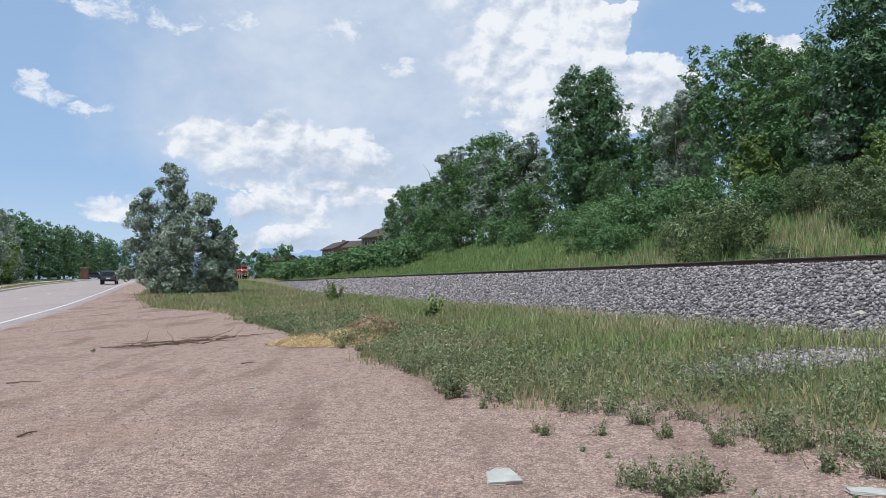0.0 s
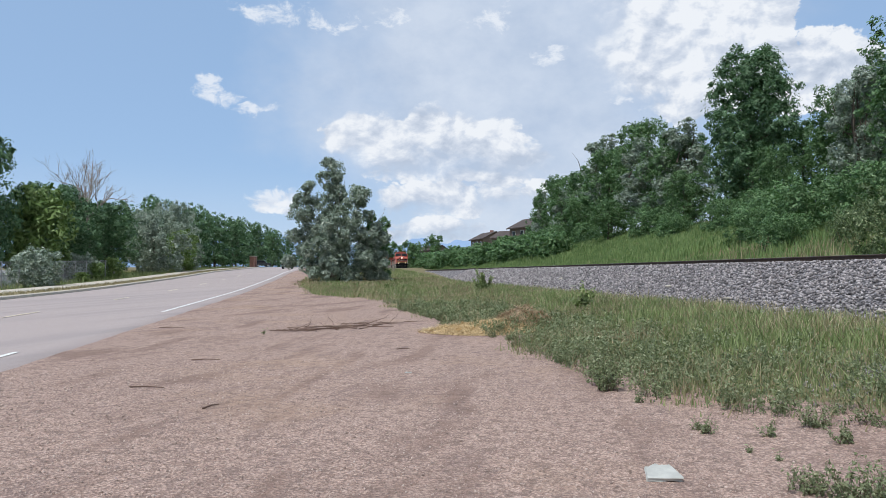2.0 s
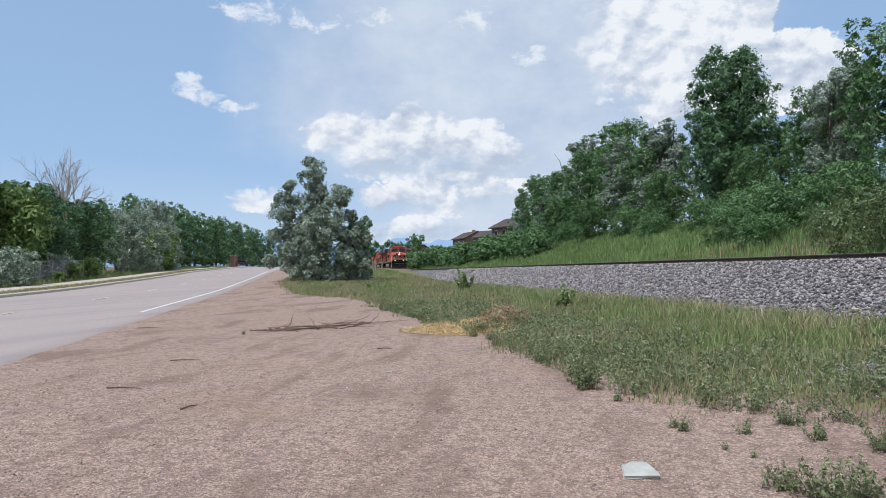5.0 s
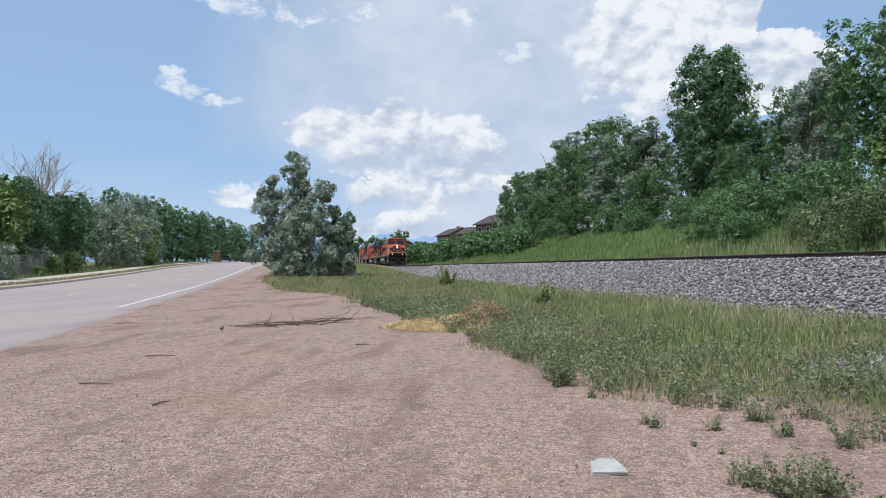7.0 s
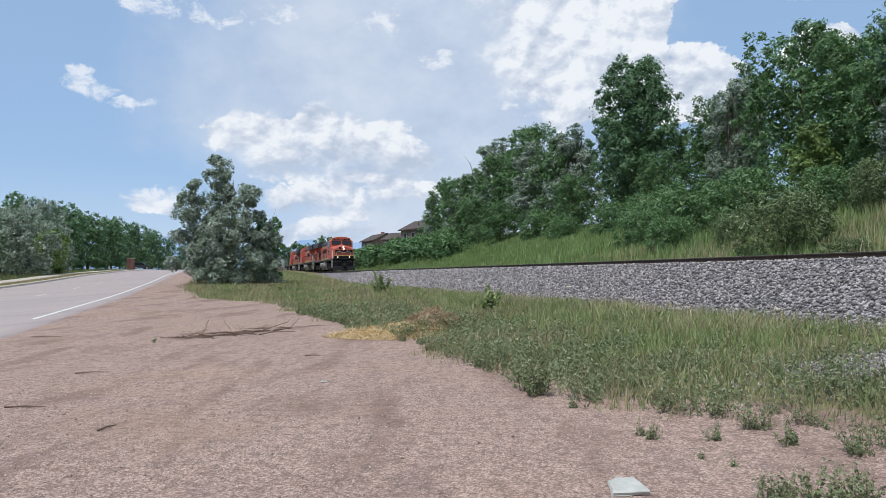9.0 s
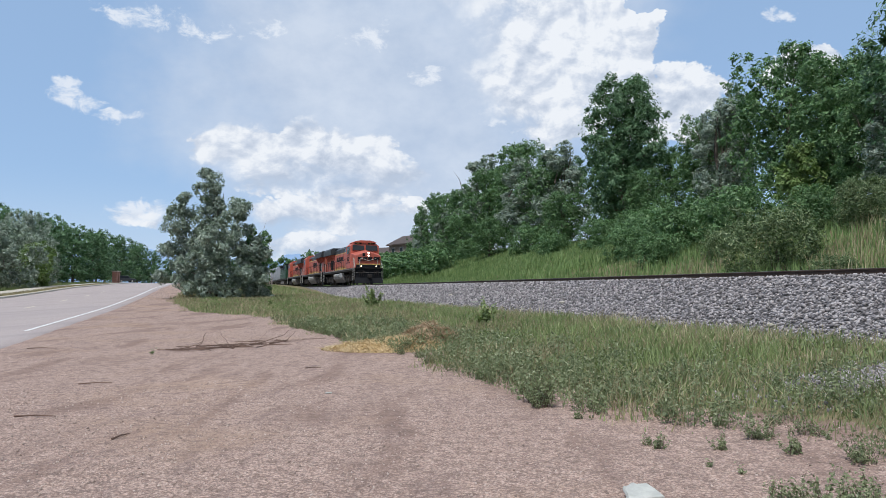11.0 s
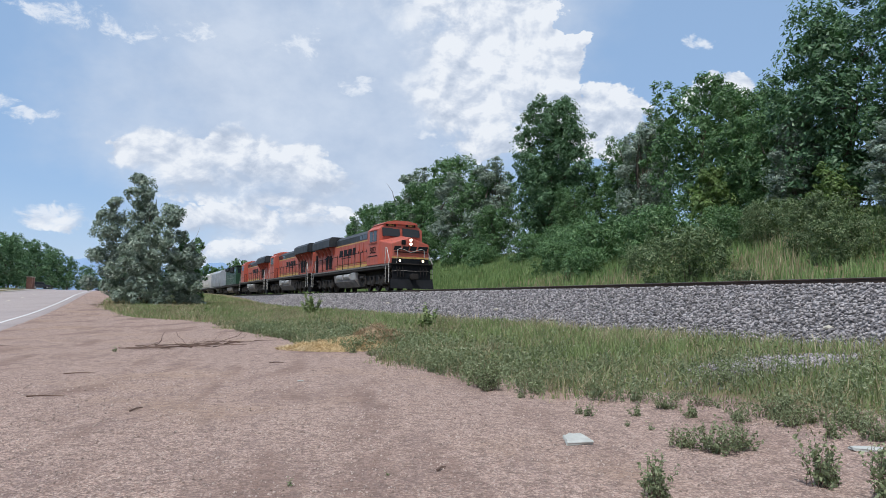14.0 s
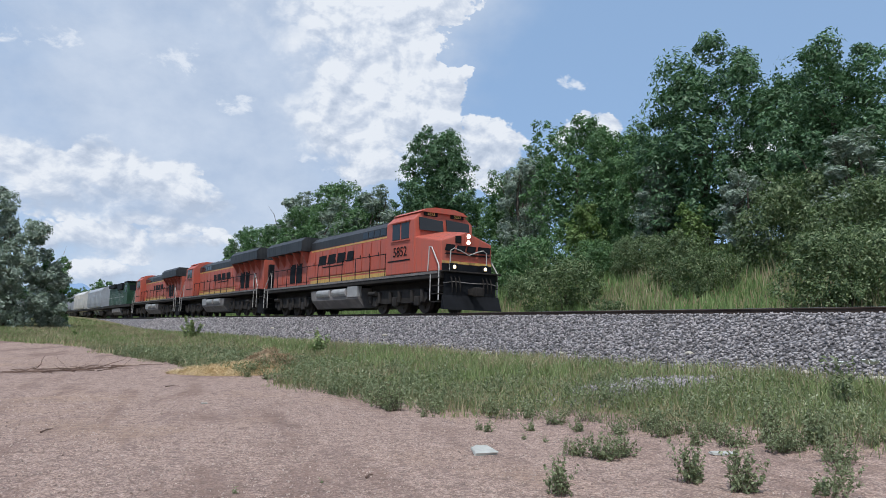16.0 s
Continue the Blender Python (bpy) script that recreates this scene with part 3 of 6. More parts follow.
def make_stones():
    r = np.random.RandomState(11)
    # stones of the bank's near face and shoulder, dense by the camera and thinner with distance
    n = 36000
    s = -6 + 80 * r.rand(n) ** 1.8
    l = -4.9 + 4.4 * r.rand(n)
    z = np.interp(l, [-5.2, -4.3, -2.0, 0], [-1.75, -1.42, -0.22, -0.22])
    x, y = on_track(TRACK_OFF + l, s)
    z = RAIL_Z + GRADE * s + z + 0.005 + 0.03 * r.rand(n)
    keep = z > ground_z(x, y) - 0.04
    size = (0.034 + 0.03 * r.rand(n) ** 1.5) * (1 + 0.012 * np.maximum(s, 0))
    scatter_solids("ballast_stones", np.stack([x, y, z], -1)[keep], size[keep], 0.75, BALLAST, "crushed grey ballast stones of the track bank", "stones", 12)
    # stray ballast below the bank and in a bare patch of the grass
    n = 6000
    s, l = -4 + 50 * r.rand(n) ** 1.5, 9.2 + 1.9 * r.rand(n) ** 0.7
    x, y = on_track(l, s)
    px, py = 4.7 + 0.9 * r.randn(2200), 10.0 + 0.55 * r.randn(2200)
    x, y = np.r_[x, px], np.r_[y, py]
    scatter_solids("stray_stones", np.stack([x, y, ground_z(x, y) + 0.012], -1), 0.02 + 0.03 * r.rand(len(x)), 0.7, BALLAST, "loose grey stones among the grass", "stones", 13)
    # small gravel of the lot
    n = 20000
    d, a = 1.5 + 13 * r.rand(n) ** 1.25, r.uniform(-0.85, 0.85, n)
    x, y = d * np.sin(a) - 0.8, d * np.cos(a) - 1.0
    size = (0.006 + 0.008 * r.rand(n) ** 2) * (1 + 0.05 * d)
    scatter_solids("gravel", np.stack([x, y, ground_z(x, y) + 0.2 * size], -1), size, 0.7, PEBBLE, "small pink and grey gravel on the lot", "gravel", 14)
    # a few pale stones that stand out on the bank
    for (l, s, k) in ((11.0, 19.6, 0.12), (11.5, 24.4, 0.12), (10.6, 5.2, 0.16), (10.7, 6.6, 0.1), (11.2, 9.6, 0.1), (11.8, 38.0, 0.14), (10.9, 13.5, 0.09)):
        x, y = on_track(l, s)
        bed = RAIL_Z + GRADE * s + np.interp(l - TRACK_OFF, [-5.2, -4.3, -2.0], [-1.75, -1.42, -0.22])
        z = max(float(bed), float(ground_z(x, y))) + 0.02
        bm = bmesh.new()
        bmesh.ops.create_icosphere(bm, subdivisions=1, radius=k)
        for v in bm.verts:
            v.co = Vector((v.co.x * random.uniform(0.9, 1.6), v.co.y * random.uniform(0.6, 1.0), v.co.z * random.uniform(0.3, 0.6)))
        bmesh.ops.translate(bm, verts=bm.verts, vec=(x, y, z + 0.02))
        tagged(part("pale_stone", bm, CONCRETE, None), "pale flat stone on the ballast bank", "stone", "pale stones")


# ---- plants ----
def blades(name, x, y, h, width, mat, label, seed, lean=0.35, category="grass", base=None):
    """Many bent grass blades in one mesh."""
    r = np.random.RandomState(seed)
    n = len(x)
    z = ground_z(x, y) - 0.015 if base is None else base
    a, b = r.uniform(0, 6.283, n), r.uniform(0, 6.283, n)
    w = width * (0.6 + 0.8 * r.rand(n))
    side = np.stack([np.cos(a), np.sin(a), 0 * a], -1) * w[:, None] / 2
    tilt = np.stack([np.cos(b), np.sin(b), 0 * b], -1) * (h * lean * r.rand(n))[:, None]
    root = np.stack([x, y, z], -1)
    up = np.stack([0 * h, 0 * h, h], -1)
    mid = root + up * 0.55 + tilt * 0.35
    v = np.stack([root - side, root + side, mid + side * 0.8, mid - side * 0.8, root + up + tilt], 1)
    i = 5 * np.arange(n)[:, None]
    f = np.concatenate([i + np.array([[0, 1, 2]]), i + np.array([[0, 2, 3]]), i + np.array([[3, 2, 4]])])
    return tagged(put_mesh(name, mesh_np(name, v.reshape(-1, 3), f), mat), label, category, kind="stuff")


def make_grass():
    r = np.random.RandomState(21)

    def field(n, s0, s1, power, seed):
        s = s0 + (s1 - s0) * r.rand(n) ** power
        e = grass_edge(s)
        l = e - 0.6 + (11.5 - e) * r.rand(n)
        x, y = on_track(l, s)
        lump = ripple(x, y, 1.6, seed) + 0.7 * ripple(x, y, 4.5, seed + 1)
        near = l - e + ripple(x, y, 2.5, 9) * 0.6 + ripple(x, y, 7.0, 10) * 0.4
        bare = np.hypot((x - 4.7) / 1.5, (y - 10.0) / 0.8) < 1
        straw = np.hypot((x + 2.5) / 2.1, (y - 18.1) / 1.35) < 1
        ok = (smoothstep(near, -0.5, 1.5) > r.rand(n)) & (lump + 1.0 * r.rand(n) > -0.1) & ~(bare & (r.rand(n) < 0.93)) & ~(straw & (r.rand(n) < 0.9))
        ok &= ~((l > 9.6) & (r.rand(n) < 0.55 + 0.3 * (l - 9.6)))
        return x[ok], y[ok], lump[ok], near[ok], s[ok]

    x, y, lump, near, s = field(150000, -2, 70, 1.5, 31)
    h = (0.06 + 0.17 * r.rand(len(x)) ** 1.4) * (1 + 0.6 * lump) * np.clip(0.45 + 0.4 * near, 0.45, 1.0)
    h = np.clip(h, 0.04, 0.42)
    fresh = near + 0.9 * ripple(x, y, 0.9, 33) > 2.3
    wide = 0.012 * (1 + 0.05 * np.maximum(s, 0))
    blades("grass", x[~fresh], y[~fresh], h[~fresh], wide[~fresh], GRASS, "rough dry green grass beside the lot", 22, 0.8)
    blades("fresh_grass", x[fresh], y[fresh], 1.25 * h[fresh], wide[fresh], GRASS_BRIGHT, "fresh bright green grass below the track bank", 42, 0.7)
    x, y, lump, near, s = field(100000, -2, 75, 1.1, 41)
    h = np.clip((0.1 + 0.24 * r.rand(len(x)) ** 1.6) * (1 + 0.5 * lump), 0.05, 0.5)
    blades("dry_grass", x, y, h, 0.009 * (1 + 0.05 * np.maximum(s, 0)), GRASS_DRY, "dry straw-coloured grass stems", 23, 0.9)
    # leafy weeds among the grass
    x, y, lump, near, s = field(22000, -2, 40, 2.0, 71)
    pick = ripple(x, y, 1.1, 79) + 0.6 * ripple(x, y, 3.7, 80) > 0.12
    x, y, lump, s = x[pick], y[pick], lump[pick], s[pick]
    z = ground_z(x, y) + (0.03 + 0.2 * r.rand(len(x))) * (1 + 0.5 * lump)
    v, f = leaf_quads(r, np.stack([x, y, z], -1), unit(r.randn(len(x), 3)), 0.022 * (1 + 0.03 * np.maximum(s, 0)), 2.4)
    tagged(put_mesh("leafy_weeds", mesh_np("leafy_weeds", v, f), WEED, None), "leafy weeds among the grass", "weeds", kind="stuff")
    # taller leafy weeds in clumps behind the lot's edge
    n = 6000
    s = 3 + 26 * r.rand(n)
    l = grass_edge(s) - 0.1 + 2.9 * r.rand(n) ** 1.2
    x, y = on_track(l, s)
    wave = ripple(x, y, 2.2, 77) + 0.6 * ripple(x, y, 5.5, 78)
    ok = wave > -0.12
    x, y, s, wave = x[ok], y[ok], s[ok], wave[ok]
    h = np.clip((0.17 + 0.34 * r.rand(len(x))) * (0.75 + 0.5 * wave), 0.08, 0.62)
    blades("weed_stalks", x, y, h, 0.007, WEED, "stalks of green weeds at the lot's edge", 24, 0.4, "weeds")
    k = 11
    up = r.rand(len(x), k) ** 0.8
    px = np.repeat(x, k) + r.randn(len(x) * k) * 0.028
    py = np.repeat(y, k) + r.randn(len(x) * k) * 0.028
    pz = ground_z(np.repeat(x, k), np.repeat(y, k)) + (h[:, None] * up).ravel()
    v, f = leaf_quads(r, np.stack([px, py, pz], -1), unit(r.randn(len(px), 3)), 0.017 * (1 + 0.03 * np.repeat(s, k)), 2.6)
    tagged(put_mesh("weed_leaves", mesh_np("weed_leaves", v, f), WEED, None), "narrow leaves of the weeds at the lot's edge", "weeds", kind="stuff")
    # far grass round the lone tree and on along the track
    n = 30000
    s = 40 + 150 * r.rand(n) ** 1.4
    e = grass_edge(s)
    l = e + (10.9 - e) * r.rand(n)
    x, y = on_track(l, s)
    blades("far_grass", x, y, 0.1 + 0.22 * r.rand(n) ** 2, 0.05, GRASS, "dry grass in the distance", 25, 0.5)
    # hillside behind the track
    n = 130000
    s = -8 + 170 * r.rand(n) ** 1.25
    l = 17.6 + 17 * r.rand(n) ** 0.9
    x, y = on_track(l, s)
    h = (0.2 + 0.45 * r.rand(n)) * (1 + 0.5 * ripple(x, y, 0.8, 51))
    blades("hill_grass", x, y, np.clip(h, 0.15, 1.1), 0.035 * (1 + 0.012 * np.maximum(s, 0)), GRASS_HILL, "tall green grass on the slope", 26, 0.5)
    n = 6000
    s, l = 4 + 34 * r.rand(n), 17.6 + 11 * r.rand(n)
    x, y = on_track(l, s)
    ok = ripple(x, y, 0.7, 61) > 0.0
    blades("pale_weeds", x[ok], y[ok], (0.4 + 0.7 * r.rand(n))[ok], 0.03, GRASS_DRY, "pale yellowish weeds on the slope", 27, 0.4, "weeds")
    # verge beyond the road
    n = 22000
    s, o = 5 + 190 * r.rand(n) ** 1.2, -20.5 - 7 * r.rand(n)
    x, y = on_road(o, s)
    blades("verge_grass", x, y, 0.15 + 0.45 * r.rand(n) ** 2, 0.06, GRASS, "uncut grass behind the pavement", 28, 0.5)
    n = 9000
    s, o = 5 + 150 * r.rand(n) ** 1.2, -18.0 + 1.35 * r.rand(n)
    x, y = on_road(o, s)
    blades("kerb_grass", x, y, 0.06 + 0.16 * r.rand(n), 0.05, GRASS_DRY, "dry grass along the kerb", 29, 0.5, base=base_z(y) + 0.12)


def tubes_np(paths, sides=6):
    """Tapered round bars: paths of (points, radii), joined to one mesh's arrays."""
    vs, fs, at = [], [], 0
    ang = np.linspace(0, 2 * np.pi, sides, endpoint=False)
    for pts, rad in paths:
        pts, rad = np.asarray(pts, float), np.asarray(rad, float)
        d = np.gradient(pts, axis=0)
        d /= np.linalg.norm(d, axis=1)[:, None] + 1e-9
        ref = np.where(np.abs(d[:, 2:3]) < 0.9, [[0, 0, 1.0]], [[1.0, 0, 0]])
        a = np.cross(d, ref)
        a /= np.linalg.norm(a, axis=1)[:, None]
        b = np.cross(d, a)
        ring = pts[:, None] + rad[:, None, None] * (a[:, None] * np.cos(ang)[None, :, None] + b[:, None] * np.sin(ang)[None, :, None])
        k = len(pts)
        i = at + np.arange(k * sides).reshape(k, sides)
        j = np.roll(i, -1, axis=1)
        fs.append(np.stack([i[:-1], j[:-1], j[1:], i[1:]], -1).reshape(-1, 4))
        vs.append(ring.reshape(-1, 3))
        at += k * sides
    return np.concatenate(vs), np.concatenate(fs)


def leaf_faces(r, p, out, size, long=1.5):
    """Pointed leaves at p, one triangle each, facing roughly outwards."""
    n = len(p)
    nrm = out + 0.5 * r.randn(n, 3) + [0, 0, 0.3]
    nrm /= np.linalg.norm(nrm, axis=1)[:, None]
    t = np.cross(nrm, r.randn(n, 3))
    t /= np.linalg.norm(t, axis=1)[:, None]
    b = np.cross(nrm, t)
    k = (size * (0.6 + 0.8 * r.rand(n)))[:, None] * 0.62
    v = np.stack([p - t * k * long * 0.6 - b * k * 0.6, p - t * k * long * 0.6 + b * k * 0.6, p + t * k * long], 1)
    return v.reshape(-1, 3), np.arange(3 * n).reshape(n, 3)


def leaf_quads(r, p, out, size, long=1.7):
    """Rhombic leaves at p, facing roughly outwards."""
    n = len(p)
    nrm = out + 0.9 * r.randn(n, 3) + [0, 0, 0.35]
    nrm /= np.linalg.norm(nrm, axis=1)[:, None]
    t = np.cross(nrm, r.randn(n, 3))
    t /= np.linalg.norm(t, axis=1)[:, None]
    b = np.cross(nrm, t)
    k = (size * (0.65 + 0.7 * r.rand(n)))[:, None] / 2
    v = np.stack([p - t * k * long, p - b * k + nrm * k * 0.25, p + t * k * long, p + b * k + nrm * k * 0.25], 1)
    return v.reshape(-1, 3), np.arange(4 * n).reshape(n, 4)


def unit(v):
    return v / (np.linalg.norm(v, axis=-1, keepdims=True) + 1e-9)


def crown_points(r, h, w, low, shape, clumps, leaves, plumes=None):
    """Boughs fill the crown, or each of its plumes (x, y, foot, top, width); sprays sit on the boughs, leaves round the sprays."""
    width = {"round": lambda k: np.sqrt(np.clip(1 - (2 * k - 0.9) ** 2 / 1.25, 0.05, 1)), "column": lambda k: np.clip(0.82 + 0.3 * k - 0.75 * k ** 6, 0.2, 1),
             "flame": lambda k: np.clip(0.9 + 0.35 * k - 1.05 * k ** 2.2, 0.12, 1), "cone": lambda k: np.clip(1.05 - k, 0.08, 1)}[shape]
    plumes = plumes or [(0.0, 0.0, low, h, w)]
    total = sum((t - b) * q for _, _, b, t, q in plumes)
    bough, size = [], []
    for x0, y0, b, t, q in plumes:
        n = max(8, round(clumps / 3.6 * (t - b) * q / total))
        k = 0.04 + 0.9 * (np.arange(n) + 0.7 * r.rand(n)) / n
        ang = np.arange(n) * 2.4 + r.rand(n)
        sz = q * (0.11 + 0.13 * r.rand(n)) * (0.55 + 0.5 * width(k)) * (1.25 if shape == "column" else 1.0)
        reach = np.maximum(q / 2 * width(k) - 0.55 * sz, 0) * (0.62 + 0.42 * r.rand(n))
        z = np.minimum(b + (t - b) * k, t - 0.9 * sz)
        bough.append(np.stack([x0 + reach * np.cos(ang), y0 + reach * np.sin(ang), z], -1))
        c = np.linspace(0.12, 0.78, 5)
        bough.append(np.stack([x0 + 0.06 * q * r.randn(5), y0 + 0.06 * q * r.randn(5), b + (t - b) * c], -1))
        size += [sz, 0.17 * q * width(c)]
    bough, size = np.concatenate(bough), np.concatenate(size)
    span = 0.5 * (w + sum(q for *_, q in plumes) / len(plumes))
    sprays = clumps * 4
    which = r.randint(0, len(bough), sprays)
    d = unit(r.randn(sprays, 3) + [0, 0, 0.35])
    c = bough[which] + d * (size[which] * (0.6 + 0.6 * r.rand(sprays)))[:, None]
    rad = span * (0.022 + 0.042 * r.rand(sprays))
    n1 = int(leaves * 0.72)
    on = r.randint(0, sprays, n1)
    e = unit(r.randn(n1, 3))
    p1 = c[on] + e * (rad[on] * (0.25 + 0.9 * r.rand(n1) ** 0.6))[:, None]
    o1 = unit(0.7 * e + 0.7 * d[on])
    n2 = leaves - n1
    on = r.randint(0, len(bough), n2)
    e = unit(r.randn(n2, 3) + [0, 0, 0.15])
    p2 = bough[on] + e * (size[on] * (0.7 + 0.35 * r.rand(n2)))[:, None]
    return bough, np.concatenate([p1, p2]), np.concatenate([o1, e])


def make_tree(name, label, h, w, mat, seed, shape="round", low=0.16, clumps=46, leaves=9000, leaf=0.26, trunk=0.03, bare=0, stems=1, category="tree", bark=None, plumes=None):
    r = np.random.RandomState(seed)
    c, p, d = crown_points(r, h, w, h * low, shape, clumps, leaves, plumes)
    paths = []
    for k in range(stems):
        foot = np.array([0.0, 0.0, -0.2]) if stems == 1 else np.array([*(r.randn(2) * 0.05 * w), -0.15])
        top = np.array([*(r.randn(2) * 0.05 * w), h * 0.8])
        t = np.linspace(0, 1, 7)[:, None]
        pts = foot + (top - foot) * t + np.c_[r.randn(7, 2) * 0.018 * h, np.zeros(7)] * np.sin(t * 3.14)
        rad = h * trunk * (1.12 - t[:, 0]) / (stems ** 0.5)
        paths.append((pts, rad))
        for i in r.permutation(len(c))[: max(8, 24 // stems)]:
            k0 = min(max((c[i][2] - 0.35 * np.hypot(*c[i][:2])) / (h * 0.8), 0.1), 0.85)
            a = np.array([np.interp(k0, t[:, 0], pts[:, j]) for j in range(3)])
            bend = (a + c[i]) / 2 + [0, 0, -0.04 * h] + r.randn(3) * 0.02 * h
            q = np.linspace(0, 1, 5)[:, None]
            limb = a * (1 - q) ** 2 + 2 * bend * q * (1 - q) + c[i] * q ** 2
            r0 = np.interp(k0, t[:, 0], rad) * 0.45
            paths.append((limb, r0 * (1.05 - q[:, 0])))
    for i in range(bare):
        a = np.array([r.uniform(-0.2, 0.2) * w, r.uniform(-0.2, 0.2) * w, h * r.uniform(0.4, 0.7)])
        tip = a + np.array([r.uniform(-0.35, 0.35) * w, r.uniform(-0.35, 0.35) * w, h * r.uniform(0.2, 0.42)])
        q = np.linspace(0, 1, 5)[:, None]
        paths.append((a + (tip - a) * q + r.randn(5, 3) * 0.012 * h * q, 0.006 * h * (1.1 - q[:, 0])))
    ob = thing(name, label, category)
    v, f = tubes_np(paths)
    put_mesh("trunk" if category == "tree" else "stalk", shade(mesh_np("trunk", v, f)), bark or BARK, ob)
    v, f = leaf_faces(r, p, d, np.full(leaves, leaf))
    put_mesh("crown" if category == "tree" else "foliage", mesh_np("crown", v, f), mat, ob)
    return ob


def bare_tree(name, label, h, seed, mat):
    r = np.random.RandomState(seed)
    paths = []

    def grow(a, d, length, rad, level):
        q = np.linspace(0, 1, 5)[:, None]
        end = a + d * length
        pts = a + (end - a) * q + r.randn(5, 3) * 0.03 * length * np.sin(q * 3.14)
        paths.append((pts, rad * (1.0 - 0.55 * q[:, 0])))
        if level < 4:
            for _ in range(4 if level else 6):
                k = r.uniform(0.35, 1.0)
                e = d + r.randn(3) * 0.5 + [0, 0, 0.25]
                grow(a + (end - a) * k, e / np.linalg.norm(e), length * r.uniform(0.45, 0.68), rad * 0.45, level + 1)

    grow(np.array([0, 0, -0.2]), np.array([0, 0, 1.0]), h * 0.5, h * 0.018, 0)
    v, f = tubes_np(paths, 5)
    ob = thing(name, label, "tree")
    put_mesh("bare_crown", shade(mesh_np("bare_crown", v, f)), mat, ob)
    return ob


def stand(ob, x, y, turn=0.0, size=1.0, tall=None, sink=0.05, label="", group=""):
    """Set a plant on the ground."""
    ob.matrix_basis = pose(x, y, float(ground_z(x, y)) - sink, 0, 0, turn)
    ob.scale = (size, size, tall or size)
    return tagged(ob, label, group=group)


def more(ob, x, y, turn, size=1.0, tall=None, label=""):
    return stand(copy_thing(ob, Matrix()), x, y, turn, size, tall, label=label)


def make_trees():
    # the lone olive tree between road and track
    lone = make_tree("olive_tree", "silvery green olive tree with dense low branches", 11.6, 8.6, LEAF_SILVER, 101, "flame", 0.03, 220, 80000, 0.15, 0.016, stems=4,
                     plumes=[(-0.5, 0.3, 1.0, 11.9, 4.8), (-2.8, -0.3, 0.4, 9.7, 4.2), (2.4, -0.4, 0.2, 9.3, 4.5), (0.4, -1.8, 0.0, 6.8, 4.9), (-1.2, 1.6, 0.1, 7.2, 4.6), (3.8, 0.6, 0.0, 5.8, 3.0)])
    stand(lone, -23.0, 63.0, 0)
    lone2 = make_tree("olive_tree", "smaller green tree with bare twigs in its top", 7.6, 3.6, LEAF_MID, 102, "round", 0.05, 54, 9000, 0.17, 0.02, bare=16, stems=2, bark=DEADWOOD)
    stand(lone2, -20.1, 66.0, 0, 1.0, 0.85)
    # trees of the slope behind the track
    tall = make_tree("cottonwood_tree", "tall dark green narrow cottonwood with bare trunk", 15.0, 7.4, LEAF_DARK, 117, "column", 0.08, 120, 52000, 0.18, 0.022)
    stand(tall, *on_track(36.0, 59.5), 0)
    wide = make_tree("cottonwood_tree", "broad dark green cottonwood on the slope", 12.2, 9.5, LEAF_DARK, 112, "round", 0.02, 95, 30000, 0.165, 0.026)
    stand(wide, *on_track(34.5, 26.5), 20, 1.08, 1.04)
    more(wide, *on_track(36.0, 22.0), 200, 0.8, 0.8)
    more(wide, *on_track(35.0, 18.6), 140, 0.9, 0.87)
    more(wide, *on_track(40.0, 11.0), 250, 0.8, 0.62)
    more(wide, *on_track(39.0, 33.5), 75, 0.8, 0.78)
    more(wide, *on_track(43.0, 22.0), 300, 0.9, 0.75)
    mid = make_tree("elm_tree", "dense mid-green elm on the slope", 11.5, 8.0, LEAF_MID, 113, "round", 0.06, 74, 19000, 0.18, 0.024, stems=2)
    stand(mid, *on_track(36.5, 40.0), 0)
    more(mid, *on_track(36.0, 35.0), 95, 0.85, 0.82)
    more(mid, *on_track(37.5, 86.0), 200, 1.15, 1.2)
    more(mid, *on_track(34.5, 112.0), 150, 1.0, 0.95)
    more(mid, *on_track(33.0, 66.0), 260, 0.6, 0.5)
    more(mid, *on_track(34.0, 31.0), 180, 0.6, 0.62)
    more(mid, *on_track(38.0, 50.0), 20, 0.75, 0.8)
    more(mid, *on_track(31.0, 92.0), 75, 0.7, 0.55)
    more(mid, *on_track(30.5, 80.0), 15, 0.55, 0.42)
    more(mid, *on_track(42.0, 5.0), 115, 0.9, 0.7)
    pale = make_tree("poplar_tree", "pale silvery poplar on the slope", 11.5, 5.6, LEAF_SILVER, 114, "flame", 0.08, 59, 16000, 0.17, 0.02, bare=10)
    stand(pale, *on_track(36.5, 73.0), 0, 1.25, 1.0)
    more(pale, *on_track(36.5, 97.0), 40, 1.5, 1.25)
    more(pale, *on_track(35.0, 80.0), 310, 1.4, 0.95)
    more(mid, *on_track(36.0, 75.0), 310, 0.95, 0.9)
    more(mid, *on_track(35.5, 92.0), 130, 1.05, 1.0)
    more(mid, *on_track(34.0, 103.0), 20, 1.0, 0.9)
    more(mid, *on_track(38.5, 66.0), 70, 0.8, 0.85)
    more(mid, *on_track(33.5, 52.0), 70, 0.5, 0.5)
    more(pale, *on_track(36.0, 46.0), 120, 0.82, 0.86)
    more(pale, *on_track(39.5, 48.5), 200, 0.6, 1.0)
    more(pale, *on_track(35.5, 106.0), 60, 1.05, 0.95)
    more(pale, *on_track(33.5, 117.0), 300, 0.95, 0.85)
    more(pale, *on_track(32.5, 102.0), 210, 0.85, 0.7)
    more(pale, *on_track(33.0, 29.0), 15, 0.7, 0.55)
